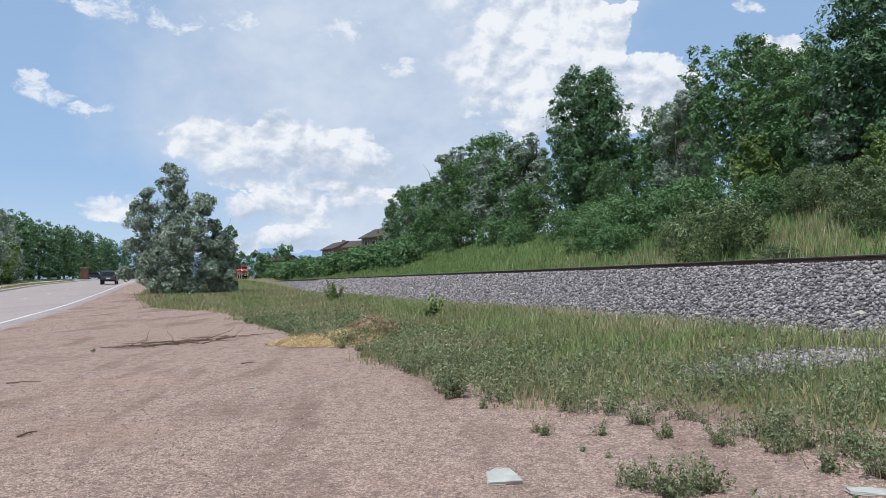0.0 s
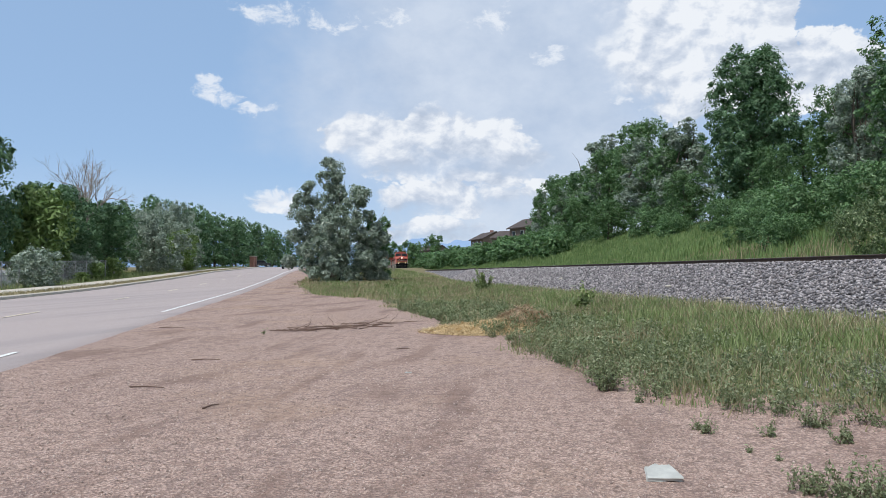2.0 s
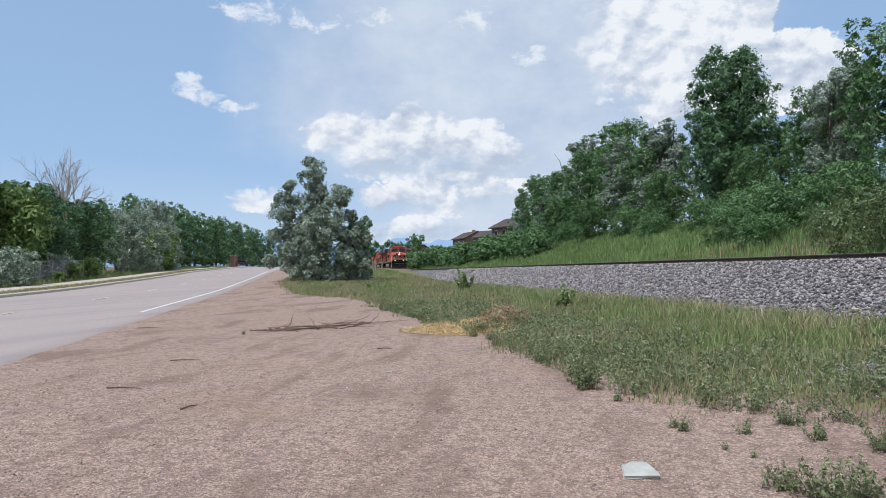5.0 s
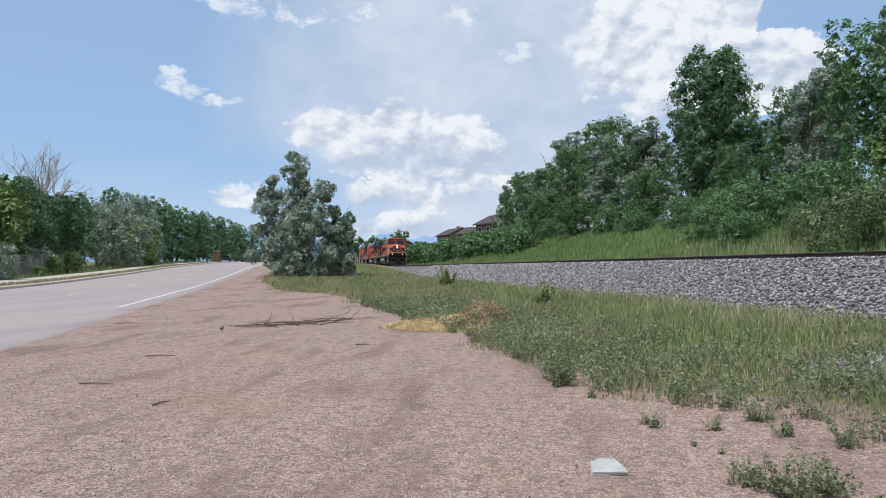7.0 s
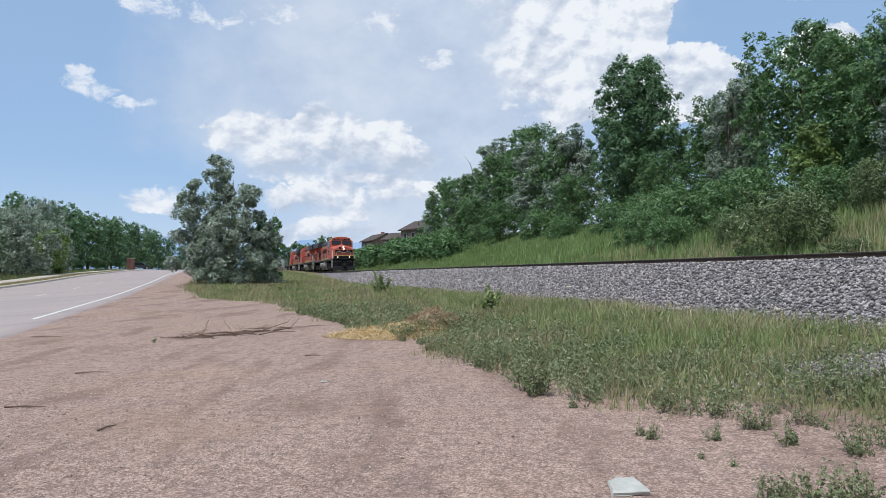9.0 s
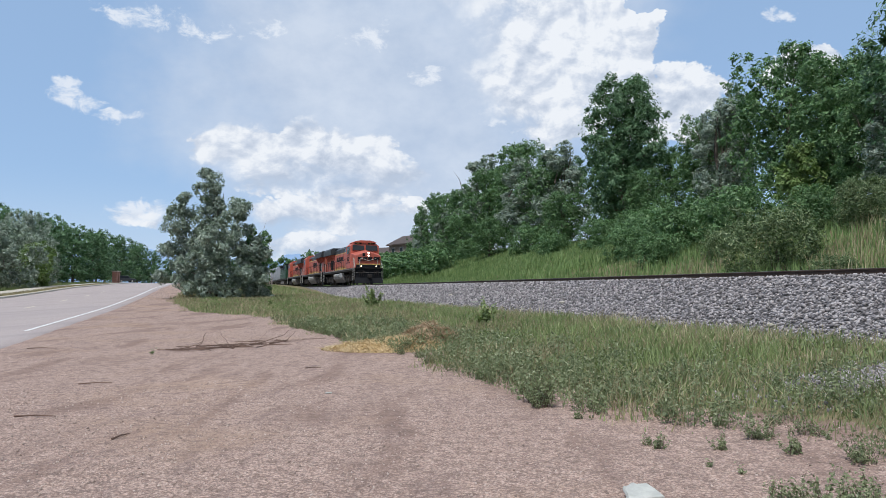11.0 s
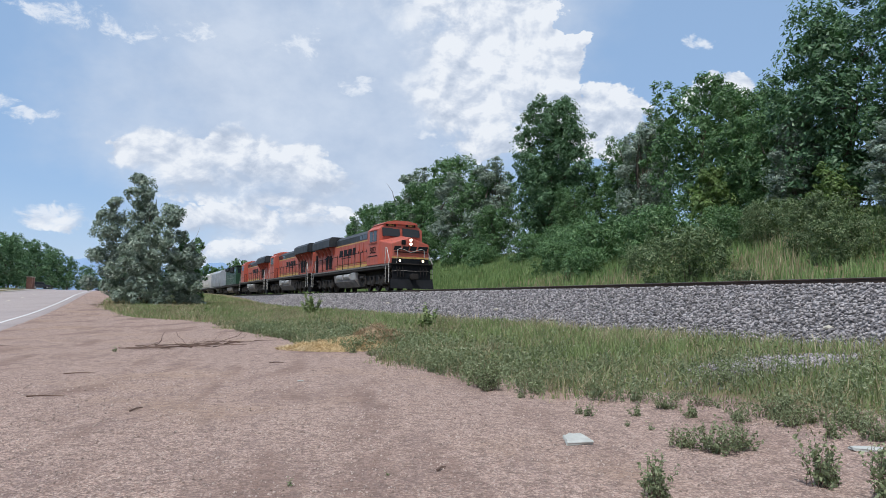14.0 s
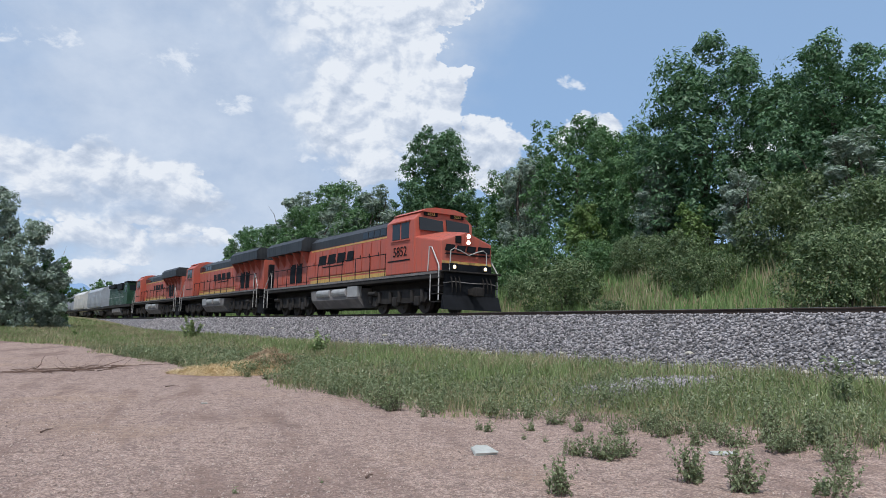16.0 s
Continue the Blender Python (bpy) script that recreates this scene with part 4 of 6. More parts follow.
    lime = make_tree("young_tree", "small bright yellow-green tree before darker ones", 4.6, 3.4, LEAF_LIME, 115, "flame", 0.05, 40, 7000, 0.15, 0.02, stems=2)
    stand(lime, *on_track(32.0, 34.5), 0)
    brown = make_tree("young_tree", "tree with partly browned leaves", 6.5, 4.5, LEAF_BROWN, 116, "round", 0.3, 32, 4500, 0.16, 0.02)
    stand(brown, *on_track(33.0, 12.0), 0)
    # shrubs on the slope
    bush = make_tree("shrub", "dark grey-green rounded shrub on the slope", 2.7, 4.6, LEAF_SHRUB, 121, "round", -0.1, 62, 14000, 0.085, 0.012, stems=5, category="shrub")
    stand(bush, *on_track(22.3, 25.8), 0)
    more(bush, *on_track(25.0, 19.5), 60, 0.7, 0.7)
    more(bush, *on_track(29.0, 17.5), 200, 1.3, 1.5)
    rose = make_tree("shrub", "large leafy olive-green shrub beside the track", 2.9, 5.0, LEAF_SHRUB, 122, "round", -0.1, 81, 20000, 0.075, 0.012, stems=6, category="shrub")
    stand(rose, *on_track(21.8, 11.5), 0)
    more(rose, *on_track(22.6, 7.2), 90, 1.1, 1.15)
    more(rose, *on_track(27.0, 13.0), 200, 1.2, 1.25)
    more(bush, *on_track(27.0, 22.5), 140, 0.85, 0.9)
    more(bush, *on_track(20.6, 21.0), 20, 0.4, 0.35)
    more(rose, *on_track(28.5, 26.5), 310, 0.75, 0.8)
    more(rose, *on_track(24.0, 31.0), 70, 0.6, 0.55)
    more(pale, *on_track(30.5, 21.5), 250, 0.6, 0.42)
    more(pale, *on_track(30.0, 15.5), 20, 0.8, 0.5)
    more(lime, *on_track(31.0, 25.0), 130, 0.8, 0.75)
    more(mid, *on_track(42.0, 53.0), 60, 0.95, 0.75)
    more(mid, *on_track(42.0, 61.0), 160, 0.9, 0.7)
    more(mid, *on_track(43.0, 44.0), 260, 0.95, 0.8)
    green = make_tree("shrub", "bright green spreading shrub on the slope", 3.0, 5.4, LEAF_MID, 123, "round", -0.1, 76, 13000, 0.11, 0.012, stems=6, category="shrub")
    stand(green, *on_track(27.5, 34.0), 0)
    for l, s, a, k in ((27.0, 38.5, 60, 1.05), (28.0, 43.5, 130, 0.9), (25.5, 42.0, 200, 0.75), (30.0, 48.0, 270, 0.9), (30.5, 54.0, 20, 0.85), (31.5, 70.0, 90, 1.0),
                       (30.0, 62.0, 40, 0.7), (29.0, 30.0, 310, 0.75), (31.0, 100.0, 15, 1.1), (30.5, 110.0, 215, 1.1), (31.0, 88.0, 330, 0.9), (24.0, 36.5, 30, 0.6)):
        more(green, *on_track(l, s), a, k, k * 0.95)
    # hedge of bushes along the far track
    hedge = make_tree("shrub", "dense green bush along the far track", 3.0, 5.4, LEAF_MID, 124, "round", -0.1, 50, 4200, 0.24, 0.012, stems=4, category="shrub")
    stand(hedge, *on_track(25.5, 84), 0)
    for i, (l, s, k) in enumerate(((26.5, 93, 1.2), (25.0, 101, 1.25), (26.5, 110, 1.4), (25.0, 119, 1.35), (26.0, 129, 1.6), (24.5, 138, 1.6), (25.5, 149, 1.75), (24.0, 160, 1.7), (23.5, 172, 1.8), (25.0, 186, 1.8), (28.5, 104, 1.3), (29.5, 123, 1.5))):
        more(hedge, *on_track(l, s), 47 * i, k, k * 0.72)
    distant = make_tree("elm_tree", "green tree in the distance beside the track", 11.5, 8.5, LEAF_MID, 125, "round", 0.03, 50, 4800, 0.42, 0.02, stems=2)
    stand(distant, *on_track(22, 214), 0, 0.8, 0.75)
    for i, (l, s, k) in enumerate(((34, 122, 0.55), (17.5, 250, 0.85), (30, 230, 0.8), (9, 300, 0.9), (26, 270, 0.9), (-2, 320, 0.9), (12, 262, 0.8))):
        more(distant, *on_track(l, s), 61 * i, k * 1.1, k)
    # row of trees beyond the road
    street = make_tree("maple_tree", "leafy green street tree beyond the road", 11.5, 9.0, LEAF_DARK, 131, "round", 0.16, 80, 22000, 0.2, 0.022)
    stand(street, *on_road(-27.5, 78), 0, 0.95, 0.86)
    for i, (o, s, k, j) in enumerate(((-31, 67, 0.95, 1.3), (-36, 80, 1.0, 0.85), (-26, 91, 0.9, 0.8), (-35, 98, 1.0, 0.85), (-31, 108, 1.0, 0.8), (-30, 122, 1.0, 0.85))):
        more(street, *on_road(o, s), 53 * i, k, j)
    far = make_tree("street_tree", "tall green tree in the row along the road", 15.0, 10.5, LEAF_DARK, 138, "round", 0.06, 60, 7000, 0.4, 0.02)
    stand(far, *on_road(-26.5, 148), 0, 0.9, 0.85)
    for i, (o, s, k, j) in enumerate(((-24.4, 163, 0.95, 1.0), (-29, 176, 1.0, 1.1), (-23.5, 186, 0.9, 1.0), (-25, 205, 1.0, 1.15), (-21.6, 229, 1.0, 1.15), (-27, 240, 1.1, 1.25), (-19.5, 262, 1.0, 1.1),
                                       (-22, 285, 1.1, 1.25), (-17.5, 310, 1.0, 1.1), (-12, 350, 1.0, 1.0), (-4, 395, 1.1, 1.0), (-34, 150, 1.1, 1.2), (6, 405, 1.1, 1.0), (-40, 120, 1.1, 1.0), (-36, 190, 1.1, 1.2))):
        more(far, *on_road(o, s), 53 * i, k * 0.92, j * 0.8)
    olive = make_tree("olive_tree", "wide silvery olive tree beyond the road", 9.6, 9.4, LEAF_SILVER, 132, "round", 0.03, 66, 18000, 0.2, 0.02, stems=2)
    stand(olive, *on_road(-23.5, 104), 0, 0.95, 0.92)
    more(olive, *on_road(-25.5, 127), 120, 0.85, 1.2)
    more(olive, *on_road(-22.5, 119), 80, 0.7, 0.8)
    lime2 = make_tree("young_tree", "yellow-green young tree beside the pavement", 6.2, 5.6, LEAF_LIME, 133, "round", 0.1, 40, 9000, 0.24, 0.02)
    stand(lime2, *on_road(-21.5, 112), 0)
    more(lime2, *on_road(-27, 72), 100, 1.3, 1.45)
    dead = bare_tree("dead_tree", "bare dead tree with bleached branches", 15.5, 134, DEADWOOD)
    stand(dead, *on_road(-27.6, 89.5), 0, 1.08)
    ball = make_tree("shrub", "rounded silvery shrub at the fence", 3.0, 3.9, LEAF_SILVER, 135, "round", -0.05, 62, 9000, 0.13, 0.012, stems=5, category="shrub")
    stand(ball, *on_road(-21.8, 58.5), 0)
    more(ball, *on_road(-24, 76), 100, 0.9, 0.9)
    tuft = make_tree("shrub", "bright green upright shrub behind the pavement", 2.3, 2.6, LEAF_LIME, 136, "round", -0.1, 45, 7000, 0.11, 0.012, stems=6, category="shrub")
    stand(tuft, *on_road(-22.2, 80), 0)
    more(tuft, *on_road(-22.4, 75), 90, 0.8, 0.8)
    more(tuft, *on_road(-22.0, 70), 190, 0.6, 0.45)


GRASS_DRY_GROUND = worn("verge_earth", (0.3, 0.25, 0.14), 0.6, 0.95, bump=0.4)
make_ground()
make_road()
make_track()

# ---- train ----
def grimy_paint(name, color, grime, amount):
    """Faded paint with upright streaks of dust, heavier low down where the wheels throw it."""
    mat, n, bsdf = material(name)
    v = coords(n)
    run = n.tree.nodes.new("ShaderNodeMapping")
    run.inputs["Scale"].default_value = (5.0, 5.0, 0.5)
    n.link(v, run.inputs[0])
    streak = n.smooth(n.noise(run.outputs[0], 1.0, 6.0, 0.7), 0.42, 0.72)
    patch = n.smooth(n.noise(v, 0.9, 5.0, 0.6), 0.35, 0.7)
    c = n.mix(n.math("MULTIPLY", patch, 0.35), color, tuple(0.72 * k + 0.06 for k in color))
    c = n.mix(n.math("MULTIPLY", n.math("ADD", n.math("MULTIPLY", streak, 0.7), n.math("MULTIPLY", n.noise(v, 14.0, 4.0), 0.4)), amount), c, grime)
    n.link(c, bsdf.inputs["Base Color"])
    n.link(n.math("ADD", n.math("MULTIPLY", streak, 0.2), 0.45), bsdf.inputs["Roughness"])
    bsdf.inputs["Specular IOR Level"].default_value = 0.35
    bumped(n, bsdf, n.noise(v, 3.0, 3.0), 0.12, 0.01)
    return mat


ORANGE = grimy_paint("orange_paint", (0.51, 0.095, 0.055), (0.19, 0.13, 0.11), 0.6)
DUSTY_TOP = grimy_paint("dusty_black_paint", (0.016, 0.018, 0.021), (0.07, 0.068, 0.066), 0.5)
BLACK = worn("black_paint", (0.014, 0.015, 0.018), 0.6, 0.65, scale=1.5, bump=0.08, spec=0.15)
UNDER = worn("grimy_underframe", (0.05, 0.044, 0.04), 0.55, 0.8, scale=2.0, bump=0.3, spec=0.15)
YELLOW = grimy_paint("yellow_stripe", (0.68, 0.42, 0.1), (0.2, 0.14, 0.1), 0.7)
TANK = worn("dusty_grey_paint", (0.24, 0.215, 0.2), 0.6, 0.75, scale=1.5)
SILVER = worn("silver_paint", (0.5, 0.48, 0.46), 0.7, 0.5, 0.2, scale=2.0)
HANDRAIL = worn("pale_handrail", (0.55, 0.52, 0.48), 0.8, 0.5)
GREEN_PAINT = worn("dark_green_paint", (0.03, 0.085, 0.045), 0.6, 0.5, scale=1.2)
CAR_GREY = worn("grey_hopper_paint", (0.4, 0.42, 0.45), 0.75, 0.6, scale=0.8)
CAR_WHITE = worn("off_white_hopper_paint", (0.66, 0.64, 0.6), 0.75, 0.6, scale=0.8)
GLASS = glassy("dark_glass", (0.02, 0.025, 0.03))
LAMP = lamp_material("lit_headlamp", (1.0, 0.93, 0.8), 4.0)
DITCH = lamp_material("lit_ditch_lamp", (1.0, 0.78, 0.45), 2.6)
GREASE = worn("wheel_steel", (0.09, 0.075, 0.065), 0.6, 0.6, 0.5)


def wheelset(parent, x, r=0.53):
    bm = bmesh.new()
    for side in (-1, 1):
        tube(bm, [(0, side * 0.72, 0), (0, side * 0.85, 0)], r, 28)
        tube(bm, [(0, side * 0.69, 0), (0, side * 0.72, 0)], r + 0.03, 28)
        for k in range(4):
            a = k * math.pi / 2
            box(bm, (math.cos(a) * r * 0.55 - 0.06, side * 0.87 - 0.03, math.sin(a) * r * 0.55 - 0.06), (math.cos(a) * r * 0.55 + 0.06, side * 0.87 + 0.03, math.sin(a) * r * 0.55 + 0.06))
    tube(bm, [(0, -0.9, 0), (0, 0.9, 0)], 0.1, 12)
    ob = part("wheelset", bm, GREASE, parent, "pair of grimy steel wheels on an axle")
    ob.matrix_basis = pose(x, 0, r)
    return ob


def bogie(parent, x0, axles, material=None):
    lo, hi = min(axles) - 0.75, max(axles) + 0.75
    for side in (-1, 1):
        bm = bmesh.new()
        y0, y1 = side * 1.0, side * 1.2
        prism(bm, [(lo, 0.62), (lo + 0.2, 0.45), (hi - 0.2, 0.45), (hi, 0.62), (hi, 0.85), (hi - 0.5, 1.05), (lo + 0.5, 1.05), (lo, 0.85)], min(y0, y1), max(y0, y1), "y")
        for a in axles:
            box(bm, (a - 0.2, min(side * 1.1, side * 1.3), 0.32), (a + 0.2, max(side * 1.1, side * 1.3), 0.74), 0.04)
            tube(bm, [(a + 0.42, side * 1.24, 0.5), (a + 0.42, side * 1.24, 1.0)], 0.1, 10)
            tube(bm, [(a - 0.42, side * 1.24, 0.5), (a - 0.42, side * 1.24, 1.0)], 0.1, 10)
        tube(bm, [(lo + 0.3, side * 1.34, 0.95), (lo + 1.0, side * 1.34, 0.95)], 0.1, 12)
        part("truck_frame", bm, material or UNDER, parent, "grimy cast truck side frame")


def bars(name, parent, marks, y, mat, label, thick=0.012):
    """Flat dark shapes on a side wall: (x0, x1, z0, z1, slant)."""
    for x0, x1, z0, z1, sl in marks:
        bm = bmesh.new()
        prism(bm, [(x0, z0), (x1, z0), (x1 + sl, z1), (x0 + sl, z1)], min(y, y + thick), max(y, y + thick), "y")
        part(name, bm, mat, parent, label)


def locomotive(label):
    loco = thing("locomotive", label, "locomotive", "train")
    # frame and ends
    bm = bmesh.new()
    box(bm, (-21.7, -1.5, 1.42), (-0.75, 1.5, 1.72), 0.02)
    box(bm, (-21.7, -0.6, 0.9), (-0.75, 0.6, 1.42))
    part("underframe", bm, UNDER, loco)
    for side in (-1, 1):
        bm = bmesh.new()
        y = side * 1.5
        box(bm, (-21.6, min(y, y + side * 0.025), 1.6), (-0.9, max(y, y + side * 0.025), 1.7))
        part("sill_stripe", bm, TANK, loco, "pale stripe on the frame's edge")
    for end, s in ((-0.75, 1), (-21.7, -1)):
        bm = bmesh.new()
        box(bm, (min(end, end + s * 0.12), -1.3, 0.5), (max(end, end + s * 0.12), 1.3, 1.66), 0.02)
        prism(bm, [(end + s * 0.1, 0.14), (end + s * 0.36, 0.12), (end + s * 0.12, 0.72)], -1.45, 1.45, "y")
        part("pilot", bm, BLACK, loco, "black pilot plate and plough")
        bm = bmesh.new()
        box(bm, (min(end, end + s * 0.75), -0.14, 0.75), (max(end, end + s * 0.75), 0.14, 1.02), 0.03)
        box(bm, (min(end + s * 0.5, end + s * 0.78), -0.2, 0.68), (max(end + s * 0.5, end + s * 0.78), 0.22, 1.06), 0.04)
        part("coupler", bm, UNDER, loco)
        for y in (-1.05, -0.85, -0.65, 0.55, 0.75, 0.95):
            bm = bmesh.new()
            x = end + s * 0.14
            tube(bm, [(x, y, 1.5), (x + s * 0.09, y, 1.38), (x + s * 0.11, y + 0.03, 1.05), (x + s * 0.05, y + 0.08, 0.86)], 0.028, 8)
            part("air_hose", bm, UNDER, loco, "dark hanging rubber hose")
        bm = bmesh.new()
        tube(bm, [(end + s * 0.16, -1.4, 1.2), (end + s * 0.18, -0.9, 1.28), (end + s * 0.3, -0.25, 1.24), (end + s * 0.3, 0.25, 1.24), (end + s * 0.18, 0.9, 1.28), (end + s * 0.16, 1.4, 1.2)], 0.018, 6)
        part("uncoupling_lever", bm, TANK, loco, "bent steel uncoupling lever")
        bm = bmesh.new()
        box(bm, (min(end, end + s * 0.3), -1.46, 1.66), (max(end, end + s * 0.3), 1.46, 1.72), 0.01)
        part("end_platform", bm, UNDER, loco, "grimy end platform")
        for side in (-1, 1):
            bm = bmesh.new()
            for k in range(4):
                z = 0.42 + 0.33 * k
                box(bm, (end - s * 0.62, side * 1.33 - 0.2, z), (end - s * 0.02, side * 1.33 + 0.2, z + 0.035)) if s < 0 else box(bm, (end - 0.62, side * 1.33 - 0.2, z), (end - 0.02, side * 1.33 + 0.2, z + 0.035))
            part("steps", bm, UNDER, loco, "dark corner steps")
            bm = bmesh.new()
            x0 = end - s * 0.05
            tube(bm, [(x0, side * 1.5, 0.5), (x0, side * 1.5, 1.75), (x0 - s * 0.1, side * 1.45, 1.95), (x0 - s * 0.75, side * 1.4, 2.75), (x0 - s * 0.95, side * 1.4, 2.8), (x0 - s * 1.0, side * 1.42, 1.75)], 0.028, 8)
            tube(bm, [(x0 - s * 0.65, side * 1.5, 0.5), (x0 - s * 0.65, side * 1.5, 1.7)], 0.024, 8)
            part("corner_handrail", bm, HANDRAIL, loco, "pale bent corner handrail")
    # nose: faceted, peaked in the middle
    bm = bmesh.new()
    ring0 = [(-0.95, -1.3, 1.72), (-0.95, 1.3, 1.72), (-1.0, 1.3, 3.0), (-0.95, 0, 3.44), (-1.0, -1.3, 3.0)]
    ring1 = [(-2.9, -1.52, 1.72), (-2.9, 1.52, 1.72), (-2.9, 1.52, 3.32), (-2.75, 0, 3.68), (-2.9, -1.52, 3.32)]
    a, b = [bm.verts.new(p) for p in ring0], [bm.verts.new(p) for p in ring1]
    bm.faces.new(a[::-1])
    bm.faces.new(b)
    for i in range(5):
        bm.faces.new((a[i], a[(i + 1) % 5], b[(i + 1) % 5], b[i]))
    bmesh.ops.recalc_face_normals(bm, faces=bm.faces[:])
    bmesh.ops.bevel(bm, geom=bm.edges[:], offset=0.05, segments=2, affect="EDGES", profile=0.6)
    part("nose", bm, ORANGE, loco, "orange faceted nose")
    bm = bmesh.new()
    box(bm, (-0.985, -1.26, 2.06), (-0.925, 1.26, 2.16))
    part("nose_stripe", bm, YELLOW, loco, "yellow band across the nose")
    bm = bmesh.new()
    box(bm, (-0.985, -1.27, 1.74), (-0.92, 1.27, 2.04))
    part("nose_skirt", bm, BLACK, loco, "black band below the yellow one")
    # emblem on the nose: plain dark slanted shapes
    for y0, y1, z0, z1 in ((0.5, 1.15, 2.58, 2.86), (-0.05, 0.38, 2.58, 2.84), (-0.58, -0.16, 2.58, 2.84), (-1.15, -0.7, 2.58, 2.86), (-1.15, 1.15, 2.44, 2.5)):
        bm = bmesh.new()
        prism(bm, [(y0, z0), (y1, z0), (y1 + 0.06, z1), (y0 + 0.06, z1)], -0.93, -0.9, "x")
        part("emblem", bm, BLACK, loco, "dark painted emblem shape")
    # cab
    bm = bmesh.new()
    prism(bm, [(-1.54, 1.72), (1.54, 1.72), (1.54, 4.1), (1.1, 4.5), (0.55, 4.66), (-0.55, 4.66), (-1.1, 4.5), (-1.54, 4.1)], -5.3, -2.72, "x")
    for v in bm.verts:
        if v.co.x > -3 and v.co.z > 3.5:
            v.co.x -= (v.co.z - 3.5) * 0.16
    bmesh.ops.bevel(bm, geom=bm.edges[:], offset=0.04, segments=2, affect="EDGES", profile=0.6)
    part("cab", bm, ORANGE, loco, "orange driver's cab")
    bm = bmesh.new()
    prism(bm, [(-1.25, 4.46), (1.25, 4.46), (1.0, 4.6), (0.5, 4.7), (-0.5, 4.7), (-1.0, 4.6)], -5.25, -2.75, "x")
    part("cab_roof", bm, ORANGE, loco)
    for side in (-1, 1):
        # windscreen panes lean back with the cab's front
        bm = bmesh.new()
        y0, y1 = sorted((side * 0.1, side * 1.32))
        verts = [(-2.735, y0, 3.62), (-2.735, y1, 3.62), (-2.815, y1, 4.12), (-2.83, y0, 4.2)]
        f = [bm.verts.new(p) for p in verts] + [bm.verts.new((x + 0.05, y, z + 0.006)) for x, y, z in verts]
        for q in ((0, 3, 2, 1), (4, 5, 6, 7), (0, 1, 5, 4), (1, 2, 6, 5), (2, 3, 7, 6), (3, 0, 4, 7)):
            bm.faces.new([f[i] for i in q])
        bmesh.ops.recalc_face_normals(bm, faces=bm.faces[:])
        part("windscreen", bm, GLASS, loco, "dark windscreen pane")
        bm = bmesh.new()
        y0, y1 = sorted((side * 0.35, side * 1.05))
        box(bm, (-2.93, y0, 4.3), (-2.8, y1, 4.5), 0.015)
        part("number_board", bm, BLACK, loco, "dark number board")
        for x0, x1 in ((-3.95, -3.25), (-4.75, -4.05)):
            bm = bmesh.new()
            y0, y1 = sorted((side * 1.5, side * 1.552))
            box(bm, (x0, y0, 3.28), (x1, y1, 4.02), 0.02)
            part("side_window", bm, GLASS, loco, "dark cab side window")
        bm = bmesh.new()
        y0, y1 = sorted((side * 1.53, side * 1.6))
        box(bm, (-4.85, y0, 4.05), (-3.15, y1, 4.09))
        box(bm, (-4.85, y0, 3.2), (-3.15, y1, 3.25))
        part("window_ledge", bm, ORANGE, loco)
        bm = bmesh.new()
        y0, y1 = sorted((side * 0.62, side * 0.96))
        box(bm, (-0.93, y0, 1.76), (-0.72, y1, 2.06), 0.03)
        lamp_box = part("ditch_light", bm, BLACK, loco, "ditch lamp housing")
        bm = bmesh.new()
        tube(bm, [(-0.73, side * 0.79, 1.9), (-0.7, side * 0.79, 1.9)], 0.075, 16)
        part("lens", bm, DITCH, lamp_box, "lit warm lens")
    bm = bmesh.new()
    box(bm, (-0.96, -0.16, 2.85), (-0.88, 0.16, 3.42), 0.03)
    head = part("headlight", bm, ORANGE, loco, "twin headlamp housing")
    for z in (3.0, 3.26):
        bm = bmesh.new()
        tube(bm, [(-0.89, 0, z), (-0.86, 0, z)], 0.09, 16)
        part("lens", bm, LAMP, head, "lit white lens")
    bm = bmesh.new()
    box(bm, (-0.97, -0.62, 2.95), (-0.9, -0.34, 3.25), 0.02)
    part("nose_hatch", bm, BLACK, loco)
    bm = bmesh.new()
    tube(bm, [(-0.85, 0.95, 1.75), (-0.82, 0.92, 2.6), (-0.82, 0.75, 2.7), (-0.82, 0.45, 2.62), (-0.82, 0, 2.45), (-0.82, -0.45, 2.62), (-0.82, -0.75, 2.7), (-0.82, -0.92, 2.6), (-0.85, -0.95, 1.75)], 0.022, 8)
    part("nose_handrail", bm, HANDRAIL, loco, "pale bent handrail across the nose")
    # long hood: orange below, black above
    bm = bmesh.new()
    box(bm, (-15.4, -1.0, 1.72), (-5.3, 1.0, 3.72))
    part("hood", bm, ORANGE, loco, "orange engine hood")
    bm = bmesh.new()
    prism(bm, [(-1.0, 3.72), (1.0, 3.72), (1.0, 4.15), (0.7, 4.42), (-0.7, 4.42), (-1.0, 4.15)], -15.4, -5.3, "x")
    part("hood_top", bm, DUSTY_TOP, loco, "black hood top")
    for x in (-7.0, -8.4, -10.4, -12.2, -13.8):
        bm = bmesh.new()
        box(bm, (x - 0.45, -0.5, 4.4), (x + 0.45, 0.5, 4.52), 0.03)
        part("roof_hatch", bm, DUSTY_TOP, loco)
